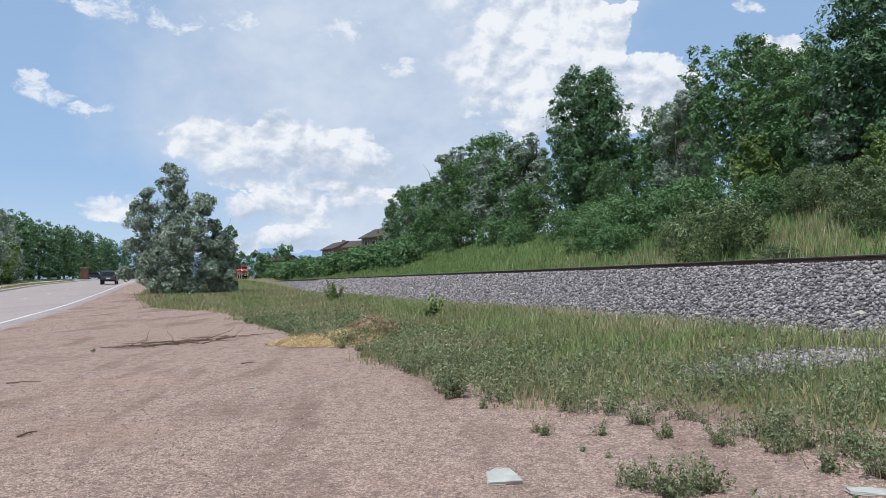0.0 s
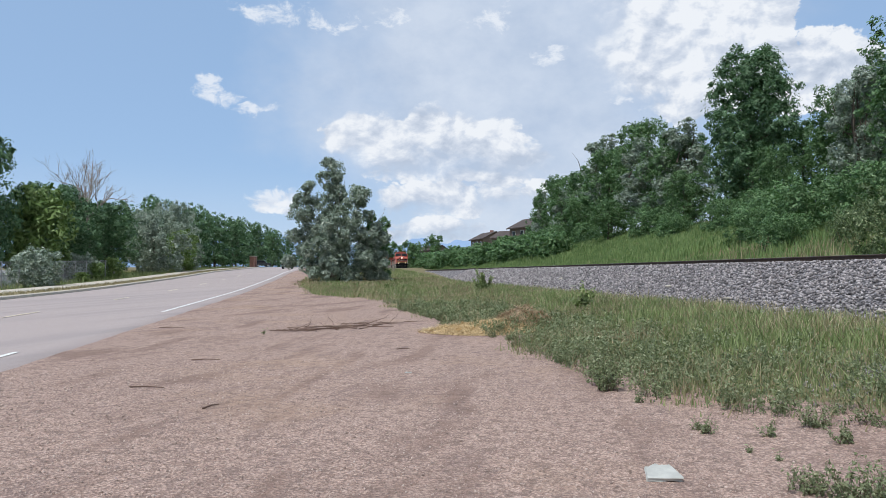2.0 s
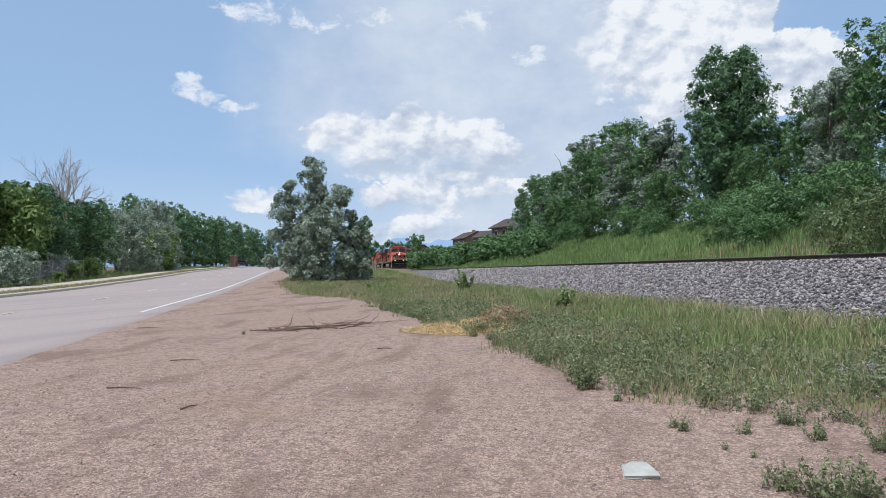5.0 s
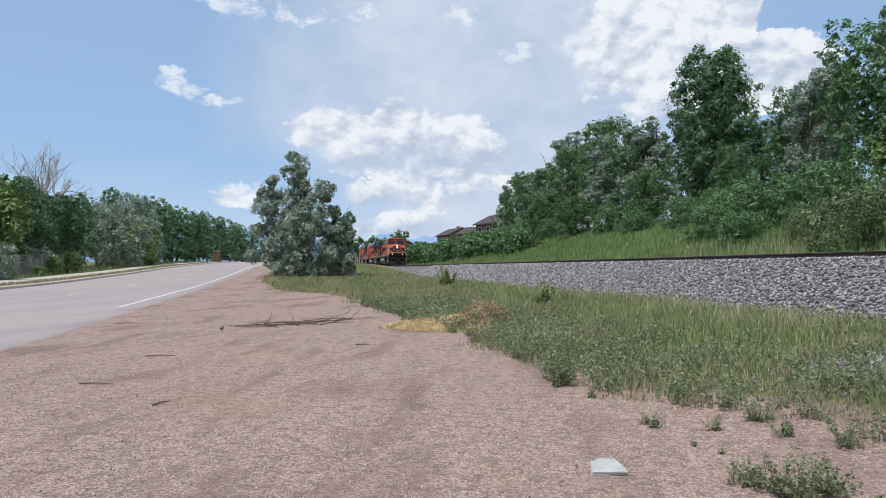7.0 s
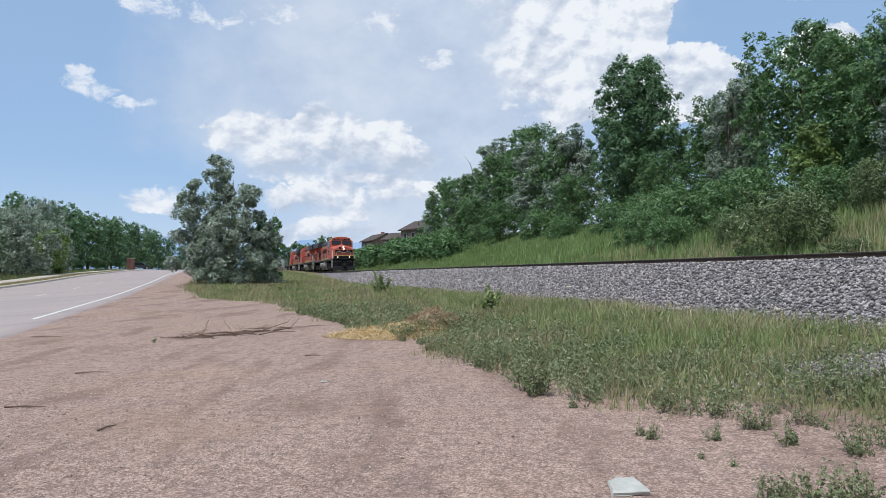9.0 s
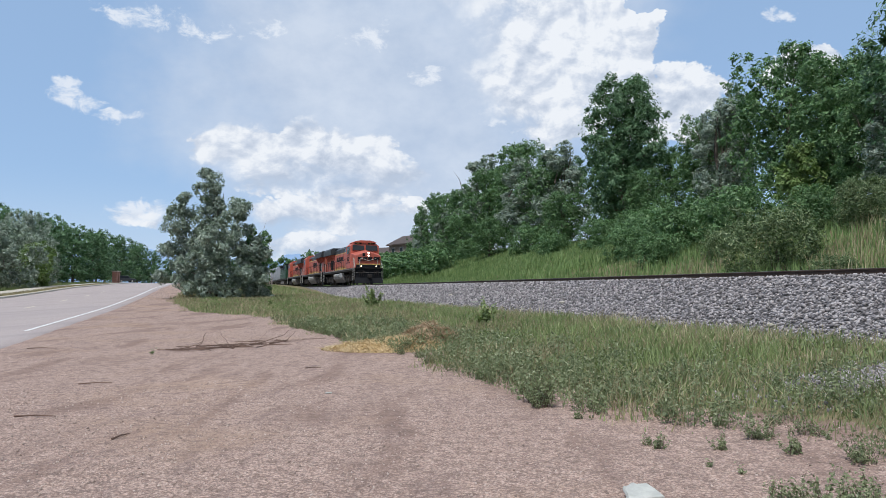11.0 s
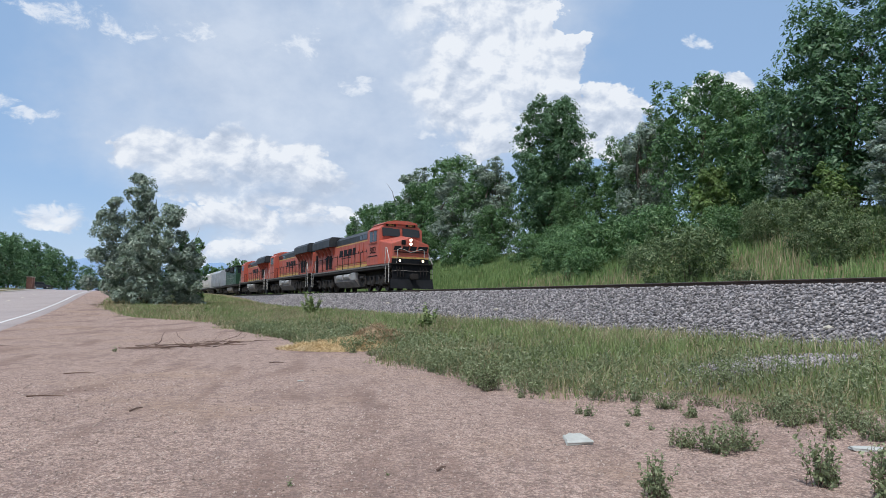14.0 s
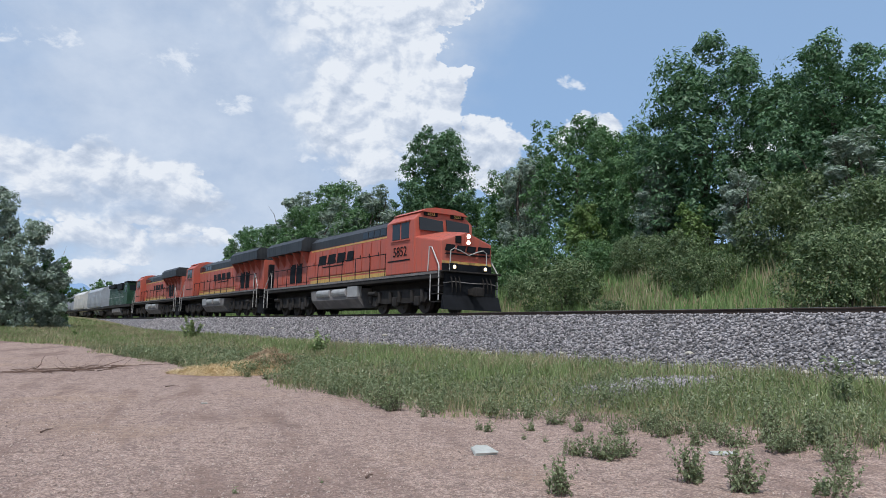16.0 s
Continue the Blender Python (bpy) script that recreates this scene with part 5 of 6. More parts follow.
    for side in (-1, 1):
        y = side * 1.0
        for z0, z1, mat in ((1.78, 1.98, YELLOW), (3.62, 3.7, YELLOW), (2.06, 2.1, YELLOW)):
            bm = bmesh.new()
            box(bm, (-15.3, min(y, y + side * 0.01), z0), (-5.35, max(y, y + side * 0.01), z1))
            part("stripe", bm, mat, loco, "yellow painted stripe")
        for k in range(10):
            x = -6.3 - 0.98 * k
            bm = bmesh.new()
            box(bm, (x - 0.44, min(y + side * 0.012, y + side * 0.04), 2.16), (x + 0.44, max(y + side * 0.012, y + side * 0.04), 3.56), 0.012)
            door = part("hood_door", bm, ORANGE, loco)
            bm = bmesh.new()
            box(bm, (x + 0.3, min(y + side * 0.04, y + side * 0.07), 2.8), (x + 0.35, max(y + side * 0.04, y + side * 0.07), 2.98))
            part("latch", bm, BLACK, door)
        for k in range(5):
            bm = bmesh.new()
            x = -6.0 - 0.62 * k
            box(bm, (x - 0.26, min(y, y + side * 0.02), 3.78), (x + 0.26, max(y, y + side * 0.02), 4.1))
            part("louvre", bm, GLASS, loco, "dark louvred opening")
        bars("emblem", loco, ((-14.2, -13.2, 2.78, 3.3, 0.14), (-12.95, -12.0, 2.78, 3.3, 0.14), (-11.75, -10.8, 2.78, 3.3, 0.14), (-10.55, -9.8, 2.78, 3.3, 0.14), (-13.6, -10.9, 2.62, 2.68, 0.0)), y + (0.041 if side > 0 else -0.053), BLACK, "dark painted emblem shape")
        # rear: radiator house with its flared top
        for x in (-15.9, -17.1, -18.3, -19.5, -20.6):
            bm = bmesh.new()
            prism(bm, [(y * 0.98, 2.9), (side * 1.5, 3.72), (y * 0.98, 3.72)], x - 0.05, x + 0.05, "x")
            part("radiator_brace", bm, ORANGE, loco)
        for k in range(5):
            bm = bmesh.new()
            x = -16.0 - 1.05 * k
            box(bm, (x - 0.4, min(y, y + side * 0.03), 1.95), (x + 0.4, max(y, y + side * 0.03), 3.1), 0.012)
            part("hood_door", bm, BLACK if k in (1, 2) else ORANGE, loco)
        # walkway rail
        bm = bmesh.new()
        tube(bm, [(-21.3, side * 1.46, 2.75), (-5.4, side * 1.46, 2.75)], 0.022, 6)
        part("handrail", bm, BLACK, loco, "walkway handrail")
        post = None
        for k in range(11):
            x = -5.5 - 1.55 * k
            if post is None:
                bm = bmesh.new()
                tube(bm, [(0, 0, 1.7), (0, 0, 2.75)], 0.022, 6)
                post = part("stanchion", bm, BLACK, loco)
                post.location = (x, side * 1.46, 0)
            else:
                o = put_mesh("stanchion", post.data, None, loco)
                o.location = (x, side * 1.46, 0)
        bars("cab_panel", loco, ((-5.1, -3.1, 2.3, 2.36, 0.0),), side * 1.545 if side > 0 else -1.557, BLACK, "dark trim line")
    bm = bmesh.new()
    box(bm, (-21.4, -1.0, 1.72), (-15.4, 1.0, 3.72), 0.02)
    part("radiator_house", bm, ORANGE, loco, "orange radiator house")
    bm = bmesh.new()
    prism(bm, [(-1.54, 3.74), (1.54, 3.74), (1.54, 4.32), (1.3, 4.55), (-1.3, 4.55), (-1.54, 4.32)], -21.4, -15.6, "x")
    part("radiator_top", bm, DUSTY_TOP, loco, "black flared radiator top")
    bm = bmesh.new()
    box(bm, (-21.75, -0.7, 1.72), (-21.4, 0.7, 3.4), 0.03)
    part("rear_door", bm, BLACK, loco)
    # tank between the trucks
    bm = bmesh.new()
    prism(bm, [(-1.42, 1.3), (1.42, 1.3), (1.42, 0.75), (1.05, 0.32), (-1.05, 0.32), (-1.42, 0.75)], -14.2, -8.4, "x")
    for v in bm.verts:
        if v.co.z < 0.8:
            v.co.x *= 0.985
    part("fuel_tank", bm, TANK, loco, "dusty grey fuel tank")
    for side in (-1, 1):
        for x0, x1 in ((-11.2, -9.6), (-13.2, -11.6)):
            bm = bmesh.new()
            tube(bm, [(x0, side * 1.32, 1.12), (x0 + 0.1, side * 1.32, 1.12), (x1 - 0.1, side * 1.32, 1.12), (x1, side * 1.32, 1.12)], 0.22, 16)
            part("air_reservoir", bm, SILVER, loco, "pale air cylinder")
        bm = bmesh.new()
        y0, y1 = sorted((side * 1.2, side * 1.48))
        box(bm, (-9.4, y0, 0.85), (-8.3, y1, 1.38), 0.02)
        part("battery_box", bm, SILVER, loco)
    axles = (-2.9, -4.85, -6.75, -15.7, -17.6, -19.5)
    bogie(loco, 0, axles[:3])
    bogie(loco, 0, axles[3:])
    wheels = [wheelset(loco, a) for a in axles]
    return loco, wheels


def road_number(loco):
    """The number on the cab's sides and on its two lit boards."""
    for side in (-1, 1):
        data = bpy.data.curves.new("board_number", "FONT")
        data.body, data.size, data.extrude, data.align_x = "5852", 0.2, 0.004, "CENTER"
        data.materials.append(YELLOW)
        ob = new("board_number", data)
        ob.parent = loco
        ob.matrix_basis = pose(-2.794, side * 0.7, 4.33, 90, 0, 90)
    for side in (-1, 1):
        data = bpy.data.curves.new("road_number", "FONT")
        data.body, data.size, data.extrude, data.align_x = "5852", 0.62, 0.006, "CENTER"
        data.materials.append(BLACK)
        ob = new("road_number", data)
        ob.parent = loco
        ob.matrix_basis = pose(-4.0, side * 1.556, 2.52, 90, 0, 0 if side < 0 else 180)


def green_locomotive():
    loco = thing("locomotive", "older dark green locomotive with pale stripes", "locomotive", "train")
    bm = bmesh.new()
    box(bm, (-20.4, -1.5, 1.3), (-0.7, 1.5, 1.62), 0.02)
    box(bm, (-20.4, -0.6, 0.85), (-0.7, 0.6, 1.3))
    part("underframe", bm, UNDER, loco)
    for name, lo, hi, mat in (("nose", (-2.9, -0.95, 1.62), (-1.0, 0.95, 3.1), GREEN_PAINT), ("cab", (-5.0, -1.5, 1.62), (-2.9, 1.5, 4.25), GREEN_PAINT), ("hood", (-19.6, -0.9, 1.62), (-5.0, 0.9, 4.0), GREEN_PAINT),
                              ("cab_roof", (-5.1, -1.55, 4.25), (-2.75, 1.55, 4.4), BLACK), ("radiator", (-18.6, -1.2, 4.0), (-14.2, 1.2, 4.5), BLACK), ("dynamic_brake", (-12.5, -1.15, 3.6), (-9.0, 1.15, 4.45), BLACK)):
        bm = bmesh.new()
        box(bm, lo, hi, 0.06)
        part(name, bm, mat, loco)
    for side in (-1, 1):
        for k in range(13):
            bm = bmesh.new()
            x = -5.8 - 1.02 * k
            y = side * 0.9
            box(bm, (x - 0.42, min(y, y + side * 0.03), 1.8), (x + 0.42, max(y, y + side * 0.03), 3.5), 0.01)
            part("hood_door", bm, GREEN_PAINT, loco)
            bm = bmesh.new()
            box(bm, (x + 0.44, min(y, y + side * 0.02), 1.7), (x + 0.52, max(y, y + side * 0.02), 3.5))
            part("stripe", bm, SILVER, loco, "pale upright stripe")
        bm = bmesh.new()
        y0, y1 = sorted((side * 1.47, side * 1.52))
        box(bm, (-4.5, y0, 3.1), (-3.3, y1, 3.9), 0.02)
        part("side_window", bm, GLASS, loco, "dark cab window")
        bm = bmesh.new()
        tube(bm, [(-20.0, side * 1.46, 2.6), (-5.1, side * 1.46, 2.6)], 0.022, 6)
        part("handrail", bm, SILVER, loco)
        bm = bmesh.new()
        y0, y1 = sorted((side * 0.15, side * 1.25))
        box(bm, (-2.93, y0, 3.3), (-2.88, y1, 3.95), 0.02)
        part("windscreen", bm, GLASS, loco, "dark windscreen pane")
    bm = bmesh.new()
    prism(bm, [(-1.4, 1.2), (1.4, 1.2), (1.4, 0.7), (1.0, 0.35), (-1.0, 0.35), (-1.4, 0.7)], -13.5, -7.6, "x")
    part("fuel_tank", bm, TANK, loco, "dusty grey fuel tank")
    for ax in ((-2.7, -4.4, -6.1), (-14.6, -16.3, -18.0)):
        bogie(loco, 0, ax)
        for a in ax:
            wheelset(loco, a, 0.5)
    return loco


def hopper(mat, label):
    car = thing("hopper_wagon", label, "wagon", "train")
    bm = bmesh.new()
    side = [(-1.35, 1.55), (-1.55, 2.2), (-1.58, 3.2), (-1.45, 4.0), (-1.0, 4.45), (1.0, 4.45), (1.45, 4.0), (1.58, 3.2), (1.55, 2.2), (1.35, 1.55)]
    prism(bm, side, -15.2, -2.2, "x")
    part("body", bm, mat, car)
    bm = bmesh.new()
    for x0, x1, x2 in ((-2.2, -2.2, -4.6), (-15.2, -15.2, -12.8)):
        prism(bm, [(x0, 3.0), (x0 + (0.9 if x0 > -5 else -0.9), 2.9), (x0 + (0.9 if x0 > -5 else -0.9), 1.6), (x0, 1.4)], -0.08, 0.08, "y")
    box(bm, (-17.0, -1.4, 1.2), (-0.4, 1.4, 1.45), 0.02)
    box(bm, (-17.4, -0.15, 0.8), (0, 0.15, 1.1), 0.03)
    part("frame", bm, UNDER, car)
    for k in range(10):
        for s in (-1, 1):
            bm = bmesh.new()
            x = -2.9 - 1.28 * k
            y0, y1 = sorted((s * 1.5, s * 1.63))
            box(bm, (x - 0.05, y0, 1.7), (x + 0.05, y1, 3.9))
            part("side_post", bm, mat, car)
    bm = bmesh.new()
    box(bm, (-15.0, -0.5, 4.5), (-2.4, 0.5, 4.56))
    for k in range(6):
        box(bm, (-4.2 - 2 * k, -0.35, 4.56), (-3.0 - 2 * k, 0.35, 4.68), 0.04)
    part("running_board", bm, mat, car, "roof walkway with hatches")
    for x in (-5.6, -8.7, -11.8):
        bm = bmesh.new()
        vs = [(x - 1.4, -1.2, 1.6), (x + 1.4, -1.2, 1.6), (x + 1.4, 1.2, 1.6), (x - 1.4, 1.2, 1.6), (x - 0.4, -0.5, 0.5), (x + 0.4, -0.5, 0.5), (x + 0.4, 0.5, 0.5), (x - 0.4, 0.5, 0.5)]
        f = [bm.verts.new(p) for p in vs]
        for q in ((0, 1, 2, 3), (4, 7, 6, 5), (0, 4, 5, 1), (1, 5, 6, 2), (2, 6, 7, 3), (3, 7, 4, 0)):
            bm.faces.new([f[i] for i in q])
        part("discharge_chute", bm, mat, car)
    for ax in ((-1.6, -3.3), (-14.1, -15.8)):
        bogie(car, 0, ax)
        for a in ax:
            wheelset(car, a, 0.42)
    for x in (-0.6, -16.8):
        bm = bmesh.new()
        for z in np.arange(1.5, 4.3, 0.4):
            box(bm, (x - 0.02, -1.35, z), (x + 0.02, -0.95, z + 0.03))
        for y in (-1.35, -0.95):
            box(bm, (x - 0.02, y - 0.02, 1.4), (x + 0.02, y + 0.02, 4.3))
        part("ladder", bm, mat, car)
    return car


# the front's distance along the track, second by second
FRONT = [(0.0, 198.5), (1.5, 180.2), (3.5, 156.4), (5.0, 139.6), (7.0, 118.0), (8.5, 102.3), (10.0, 85.0), (11.0, 73.7), (12.5, 58.2), (13.5, 47.6), (14.5, 37.0), (15.3, 29.4), (16.0, 23.0)]


def front_at(t):
    ts, ss = zip(*FRONT)
    return float(np.interp(t, ts, ss))


def on_rails(s, back):
    """The pose of a wagon whose front stands at s; back: turned end for end."""
    x, y = on_track(TRACK_OFF, s)
    return pose(x, y, RAIL_Z + GRADE * s + 0.003, 0, 0, -90 + math.degrees(-TRACK_BEARING) + (180 if back else 0))


TRAIN, WHEELS = [], []


def make_train():
    first, wheels = locomotive("orange diesel locomotive with black roof and lit headlamps")
    WHEELS.extend(wheels)
    second = copy_thing(first, Matrix())
    third = copy_thing(first, Matrix())
    for o in (second, third):
        tagged(o, "orange diesel locomotive running cab end last")
        for c in o.children_recursive:
            if c.name.startswith("lens"):
                c.data = c.data.copy()
                c.data.materials.clear()
                c.data.materials.append(GLASS)
    road_number(first)
    green = green_locomotive()
    grey = hopper(CAR_GREY, "grey covered hopper wagon with roof hatches")
    white = hopper(CAR_WHITE, "off-white covered hopper wagon with ribbed sides")
    at = 0.0
    for ob, length, back in ((first, 22.4, False), (second, 22.4, True), (third, 22.4, True), (green, 21.0, False), (grey, 17.4, False), (white, 17.4, False)):
        TRAIN.append((ob, at + (length if back else 0.0), back))
        at += length
    for k in range(5):
        TRAIN.append((copy_thing(white if k else grey, Matrix()), at, False))
        at += 17.4


make_train()

# ---- vehicles on the road ----
CARPAINT = worn("dark_car_paint", (0.05, 0.055, 0.065), 0.8, 0.3, 0.3, scale=1.0, bump=0.02)
TYRE = worn("tyre_rubber", (0.03, 0.03, 0.03), 0.7, 0.9)
TAIL = glassy("red_tail_lens", (0.16, 0.012, 0.012), 0.2)
CARS = []


def suv(label):
    car = thing("car", label, "car")
    bm = bmesh.new()
    prism(bm, [(-2.4, 0.42), (2.3, 0.42), (2.42, 0.6), (2.4, 0.95), (1.3, 1.12), (-2.38, 1.14), (-2.46, 0.7)], -0.98, 0.98, "y")
    bmesh.ops.bevel(bm, geom=bm.edges[:], offset=0.06, segments=2, affect="EDGES", profile=0.6)
    part("body", bm, CARPAINT, car)
    bm = bmesh.new()
    prism(bm, [(-2.36, 1.12), (1.1, 1.12), (0.45, 1.72), (-0.2, 1.82), (-2.0, 1.8), (-2.2, 1.7)], -0.86, 0.86, "y")
    bmesh.ops.bevel(bm, geom=bm.edges[:], offset=0.07, segments=2, affect="EDGES", profile=0.6)
    part("cabin", bm, CARPAINT, car)
    bm = bmesh.new()
    prism(bm, [(-2.375, 1.2), (-2.345, 1.2), (-2.245, 1.66), (-2.275, 1.66)], -0.7, 0.7, "y")
    part("rear_window", bm, GLASS, car, "dark rear window")
    for s in (-1, 1):
        bm = bmesh.new()
        y0, y1 = sorted((s * 0.84, s * 0.875))
        prism(bm, [(-2.05, 1.2), (0.8, 1.2), (0.35, 1.64), (-1.95, 1.66)], y0, y1, "y")
        part("side_window", bm, GLASS, car, "dark side window")
        bm = bmesh.new()
        y0, y1 = sorted((s * 0.84, s * 0.97))
        box(bm, (-2.49, y0, 0.88), (-2.4, y1, 1.1), 0.02)
        part("tail_light", bm, TAIL, car, "red tail lamp")
        bm = bmesh.new()
        y0, y1 = sorted((s * 0.96, s * 1.14))
        box(bm, (0.7, y0, 1.12), (0.85, y1, 1.28), 0.03)
        part("mirror", bm, CARPAINT, car)
        for x in (-1.45, 1.45):
            bm = bmesh.new()
            y0, y1 = sorted((s * 0.74, s * 0.99))
            tube(bm, [(x, y0, 0.38), (x, y1, 0.38)], 0.38, 24)
            wheel = part("wheel", bm, TYRE, car)
            bm = bmesh.new()
            y0, y1 = sorted((s * 0.985, s * 1.0))
            tube(bm, [(x, y0, 0.38), (x, y1, 0.38)], 0.23, 16)
            part("rim", bm, SILVER, wheel, "pale metal rim")
    bm = bmesh.new()
    box(bm, (-2.52, -0.9, 0.42), (-2.38, 0.9, 0.62), 0.03)
    part("bumper", bm, BLACK, car)
    bm = bmesh.new()
    box(bm, (-2.47, -0.26, 0.78), (-2.44, 0.26, 0.92))
    part("plate", bm, PAINT_WHITE, car, "pale blank number plate")
    return car


def on_lane(off, s, back=False):
    x, y = on_road(off, s)
    slope = math.degrees(math.atan((base_z(y + 2) - base_z(y - 2)) / 4))
    return pose(x, y, float(base_z(y)) + 0.045, 0, 0, 90 + math.degrees(-ROAD_BEARING)) @ pose(0, 0, 0, 0, -slope, 0)


def make_cars():
    car = suv("dark grey sport utility car driving away on the road")
    CARS.append((car, [(0.0, on_lane(-7.7, 108)), (0.7, on_lane(-7.75, 121)), (1.5, on_lane(-7.9, 136)), (2.5, on_lane(-8.0, 154.5)), (4.0, on_lane(-8.1, 183)), (8.0, on_lane(-8.2, 258)), (16.0, on_lane(-8.2, 410))]))
    parked = copy_thing(car, Matrix())
    tagged(parked, "dark parked car in a drive beyond the road")
    x, y = on_road(-18.9, 214)
    parked.matrix_basis = pose(x, y, float(base_z(y)) + 0.19, 0, 0, 45)


# ---- beyond the road ----
BRICK = worn("pink_brick", (0.36, 0.19, 0.15), 0.7, 0.9, scale=4.0)
SHEET = worn("pale_sheet_metal", (0.62, 0.63, 0.64), 0.85, 0.5, scale=0.7)
ROOF_DARK = worn("dark_roof_felt", (0.06, 0.055, 0.055), 0.7, 0.9)
ROOF_BROWN = worn("brown_shingle", (0.1, 0.078, 0.07), 0.7, 0.9, scale=1.0, grain=8.0)
SIDING = worn("brown_siding", (0.2, 0.16, 0.13), 0.75, 0.8, scale=0.6)
GALV = worn("galvanised_steel", (0.38, 0.39, 0.4), 0.7, 0.45, 0.6)


def make_fence():
    fence = thing("chain_link_fence", "galvanised chain-link fence behind the pavement", "fence")
    post = None
    for k in range(19):
        s = 28 + 3.0 * k
        x, y = on_road(-22.6, s)
        z = float(ground_z(x, y))
        if post is None:
            bm = bmesh.new()
            tube(bm, [(0, 0, -0.2), (0, 0, 2.0)], 0.045, 8)
            post = part("post", bm, GALV, fence)
        else:
            post = put_mesh("post", post.data, None, fence)
        post.location = (x, y, z)
    bm, wires = bmesh.new(), bmesh.new()
    for h in (0.05, 1.0, 1.95):
        pts = []
        for k in range(19):
            x, y = on_road(-22.6, 28 + 3.0 * k)
            pts.append((x, y, float(ground_z(x, y)) + h))
        tube(bm, pts, 0.022, 6)
    part("rail", bm, GALV, fence)
    for k in range(240):
        for d in (-1, 1):
            s = 28 + 54 * (k + 0.5) / 240
            xa, ya = on_road(-22.6, s)
            xb, yb = on_road(-22.6, s + d * 1.0)
            tube(wires, [(xa, ya, float(ground_z(xa, ya)) + 0.05), (xb, yb, float(ground_z(xb, yb)) + 1.93)], 0.005, 3, caps=False)
    part("wire_mesh", wires, GALV, fence, "woven wire mesh")


def make_yard():
    # low white trailers and a dark open shed behind the fence
    for s, w in ((36, 5.5), (44, 6.5), (53, 6.0), (61, 6.5), (69, 6.5), (77, 5.0)):
        x, y = on_road(-26.5, s)
        box_ob = thing("storage_container", "low pale metal storage container behind the fence", "container", "containers", pose(x, y, float(ground_z(x, y)), 0, 0, 90 + math.degrees(-ROAD_BEARING)))
        bm = bmesh.new()
        box(bm, (-w / 2, -1.0, 0.06), (w / 2, 1.0, 1.15), 0.03)
        part("shell", bm, SHEET, box_ob)
        for k in range(int(w / 0.5)):
            bm = bmesh.new()
            box(bm, (-w / 2 + 0.2 + 0.5 * k, -1.04, 0.15), (-w / 2 + 0.3 + 0.5 * k, -0.99, 1.08))
            part("rib", bm, SHEET, box_ob)
        bm = bmesh.new()
        for sx in (-1, 1):
            for sy in (-1, 1):
                box(bm, (sx * w / 2 - 0.12, sy * 0.85 - 0.1, 0), (sx * w / 2 + 0.12, sy * 0.85 + 0.1, 0.1))
        part("feet", bm, UNDER, box_ob)
    x, y = on_road(-31.5, 62)
    shed = thing("open_shed", "long low open shed with a dark flat roof", "shed", "", pose(x, y, float(ground_z(x, y)), 0, 0, 90 + math.degrees(-ROAD_BEARING)))
    bm = bmesh.new()
    prism(bm, [(-2.6, 2.25), (2.6, 2.55), (2.6, 2.75), (-2.6, 2.45)], -15, 15, "x")
    part("roof", bm, ROOF_DARK, shed)
    bm = bmesh.new()
    box(bm, (-15, 2.3, 0), (15, 2.45, 2.5))
    part("back_wall", bm, SIDING, shed)
    for k in range(9):
        bm = bmesh.new()
        box(bm, (-14.8 + 3.7 * k - 0.07, -2.4, 0), (-14.8 + 3.7 * k + 0.07, -2.26, 2.35))
        part("post", bm, TIMBER, shed)
    for o, s in ((-18.8, 186), (-18.8, 191)):
        x, y = on_road(o, s)
        pillar = thing("brick_pillar", "pinkish brick gate pillar with a stone cap", "pillar", "pillars", pose(x, y, float(base_z(y)) + 0.1, 0, 0, 20))
        for k in range(14):
            bm = bmesh.new()
            box(bm, (-0.55, -0.55, 0.19 * k), (0.55, 0.55, 0.19 * k + 0.175), 0.015)
            part("course", bm, BRICK, pillar)
        bm = bmesh.new()
        box(bm, (-0.7, -0.7, 2.66), (0.7, 0.7, 2.85), 0.04)
        part("cap", bm, CONCRETE, pillar)


def house(label, m, w=12.0, d=8.0, h=5.2, rise=2.0):
    ob = thing("house", label, "house", "", m)
    bm = bmesh.new()
    box(bm, (-w / 2, -d / 2, -1.5), (w / 2, d / 2, h))
    prism(bm, [(-d / 2, h), (d / 2, h), (0, h + rise)], -w / 2, w / 2, "x")
    part("wall", bm, SIDING, ob)
    bm = bmesh.new()
    e = 0.6
    k = rise / (d / 2)
    prism(bm, [(-d / 2 - e, h - e * k), (0, h + rise), (d / 2 + e, h - e * k), (d / 2 + e, h - e * k + 0.25), (0, h + rise + 0.27), (-d / 2 - e, h - e * k + 0.25)], -w / 2 - e, w / 2 + e, "x")
    roof = part("roof", bm, ROOF_BROWN, ob)
    bm = bmesh.new()
    box(bm, (w * 0.2, -0.5, h + rise - 0.6), (w * 0.2 + 0.8, 0.4, h + rise + 0.7), 0.02)
    part("chimney", bm, BRICK, roof)
    for side in (-1, 1):
        for x in (-w * 0.32, 0.0, w * 0.3):
            bm = bmesh.new()
            y0, y1 = sorted((side * d / 2, side * (d / 2 + 0.05)))
            box(bm, (x - 0.75, y0, h - 2.2), (x + 0.75, y1, h - 0.8), 0.02)
            frame_ob = part("window", bm, PAINT_WHITE, ob, "white window frame")
            bm = bmesh.new()
            y0, y1 = sorted((side * (d / 2 + 0.03), side * (d / 2 + 0.07)))
            box(bm, (x - 0.65, y0, h - 2.1), (x + 0.65, y1, h - 0.9))
            part("pane", bm, GLASS, frame_ob, "dark glass")
    return ob


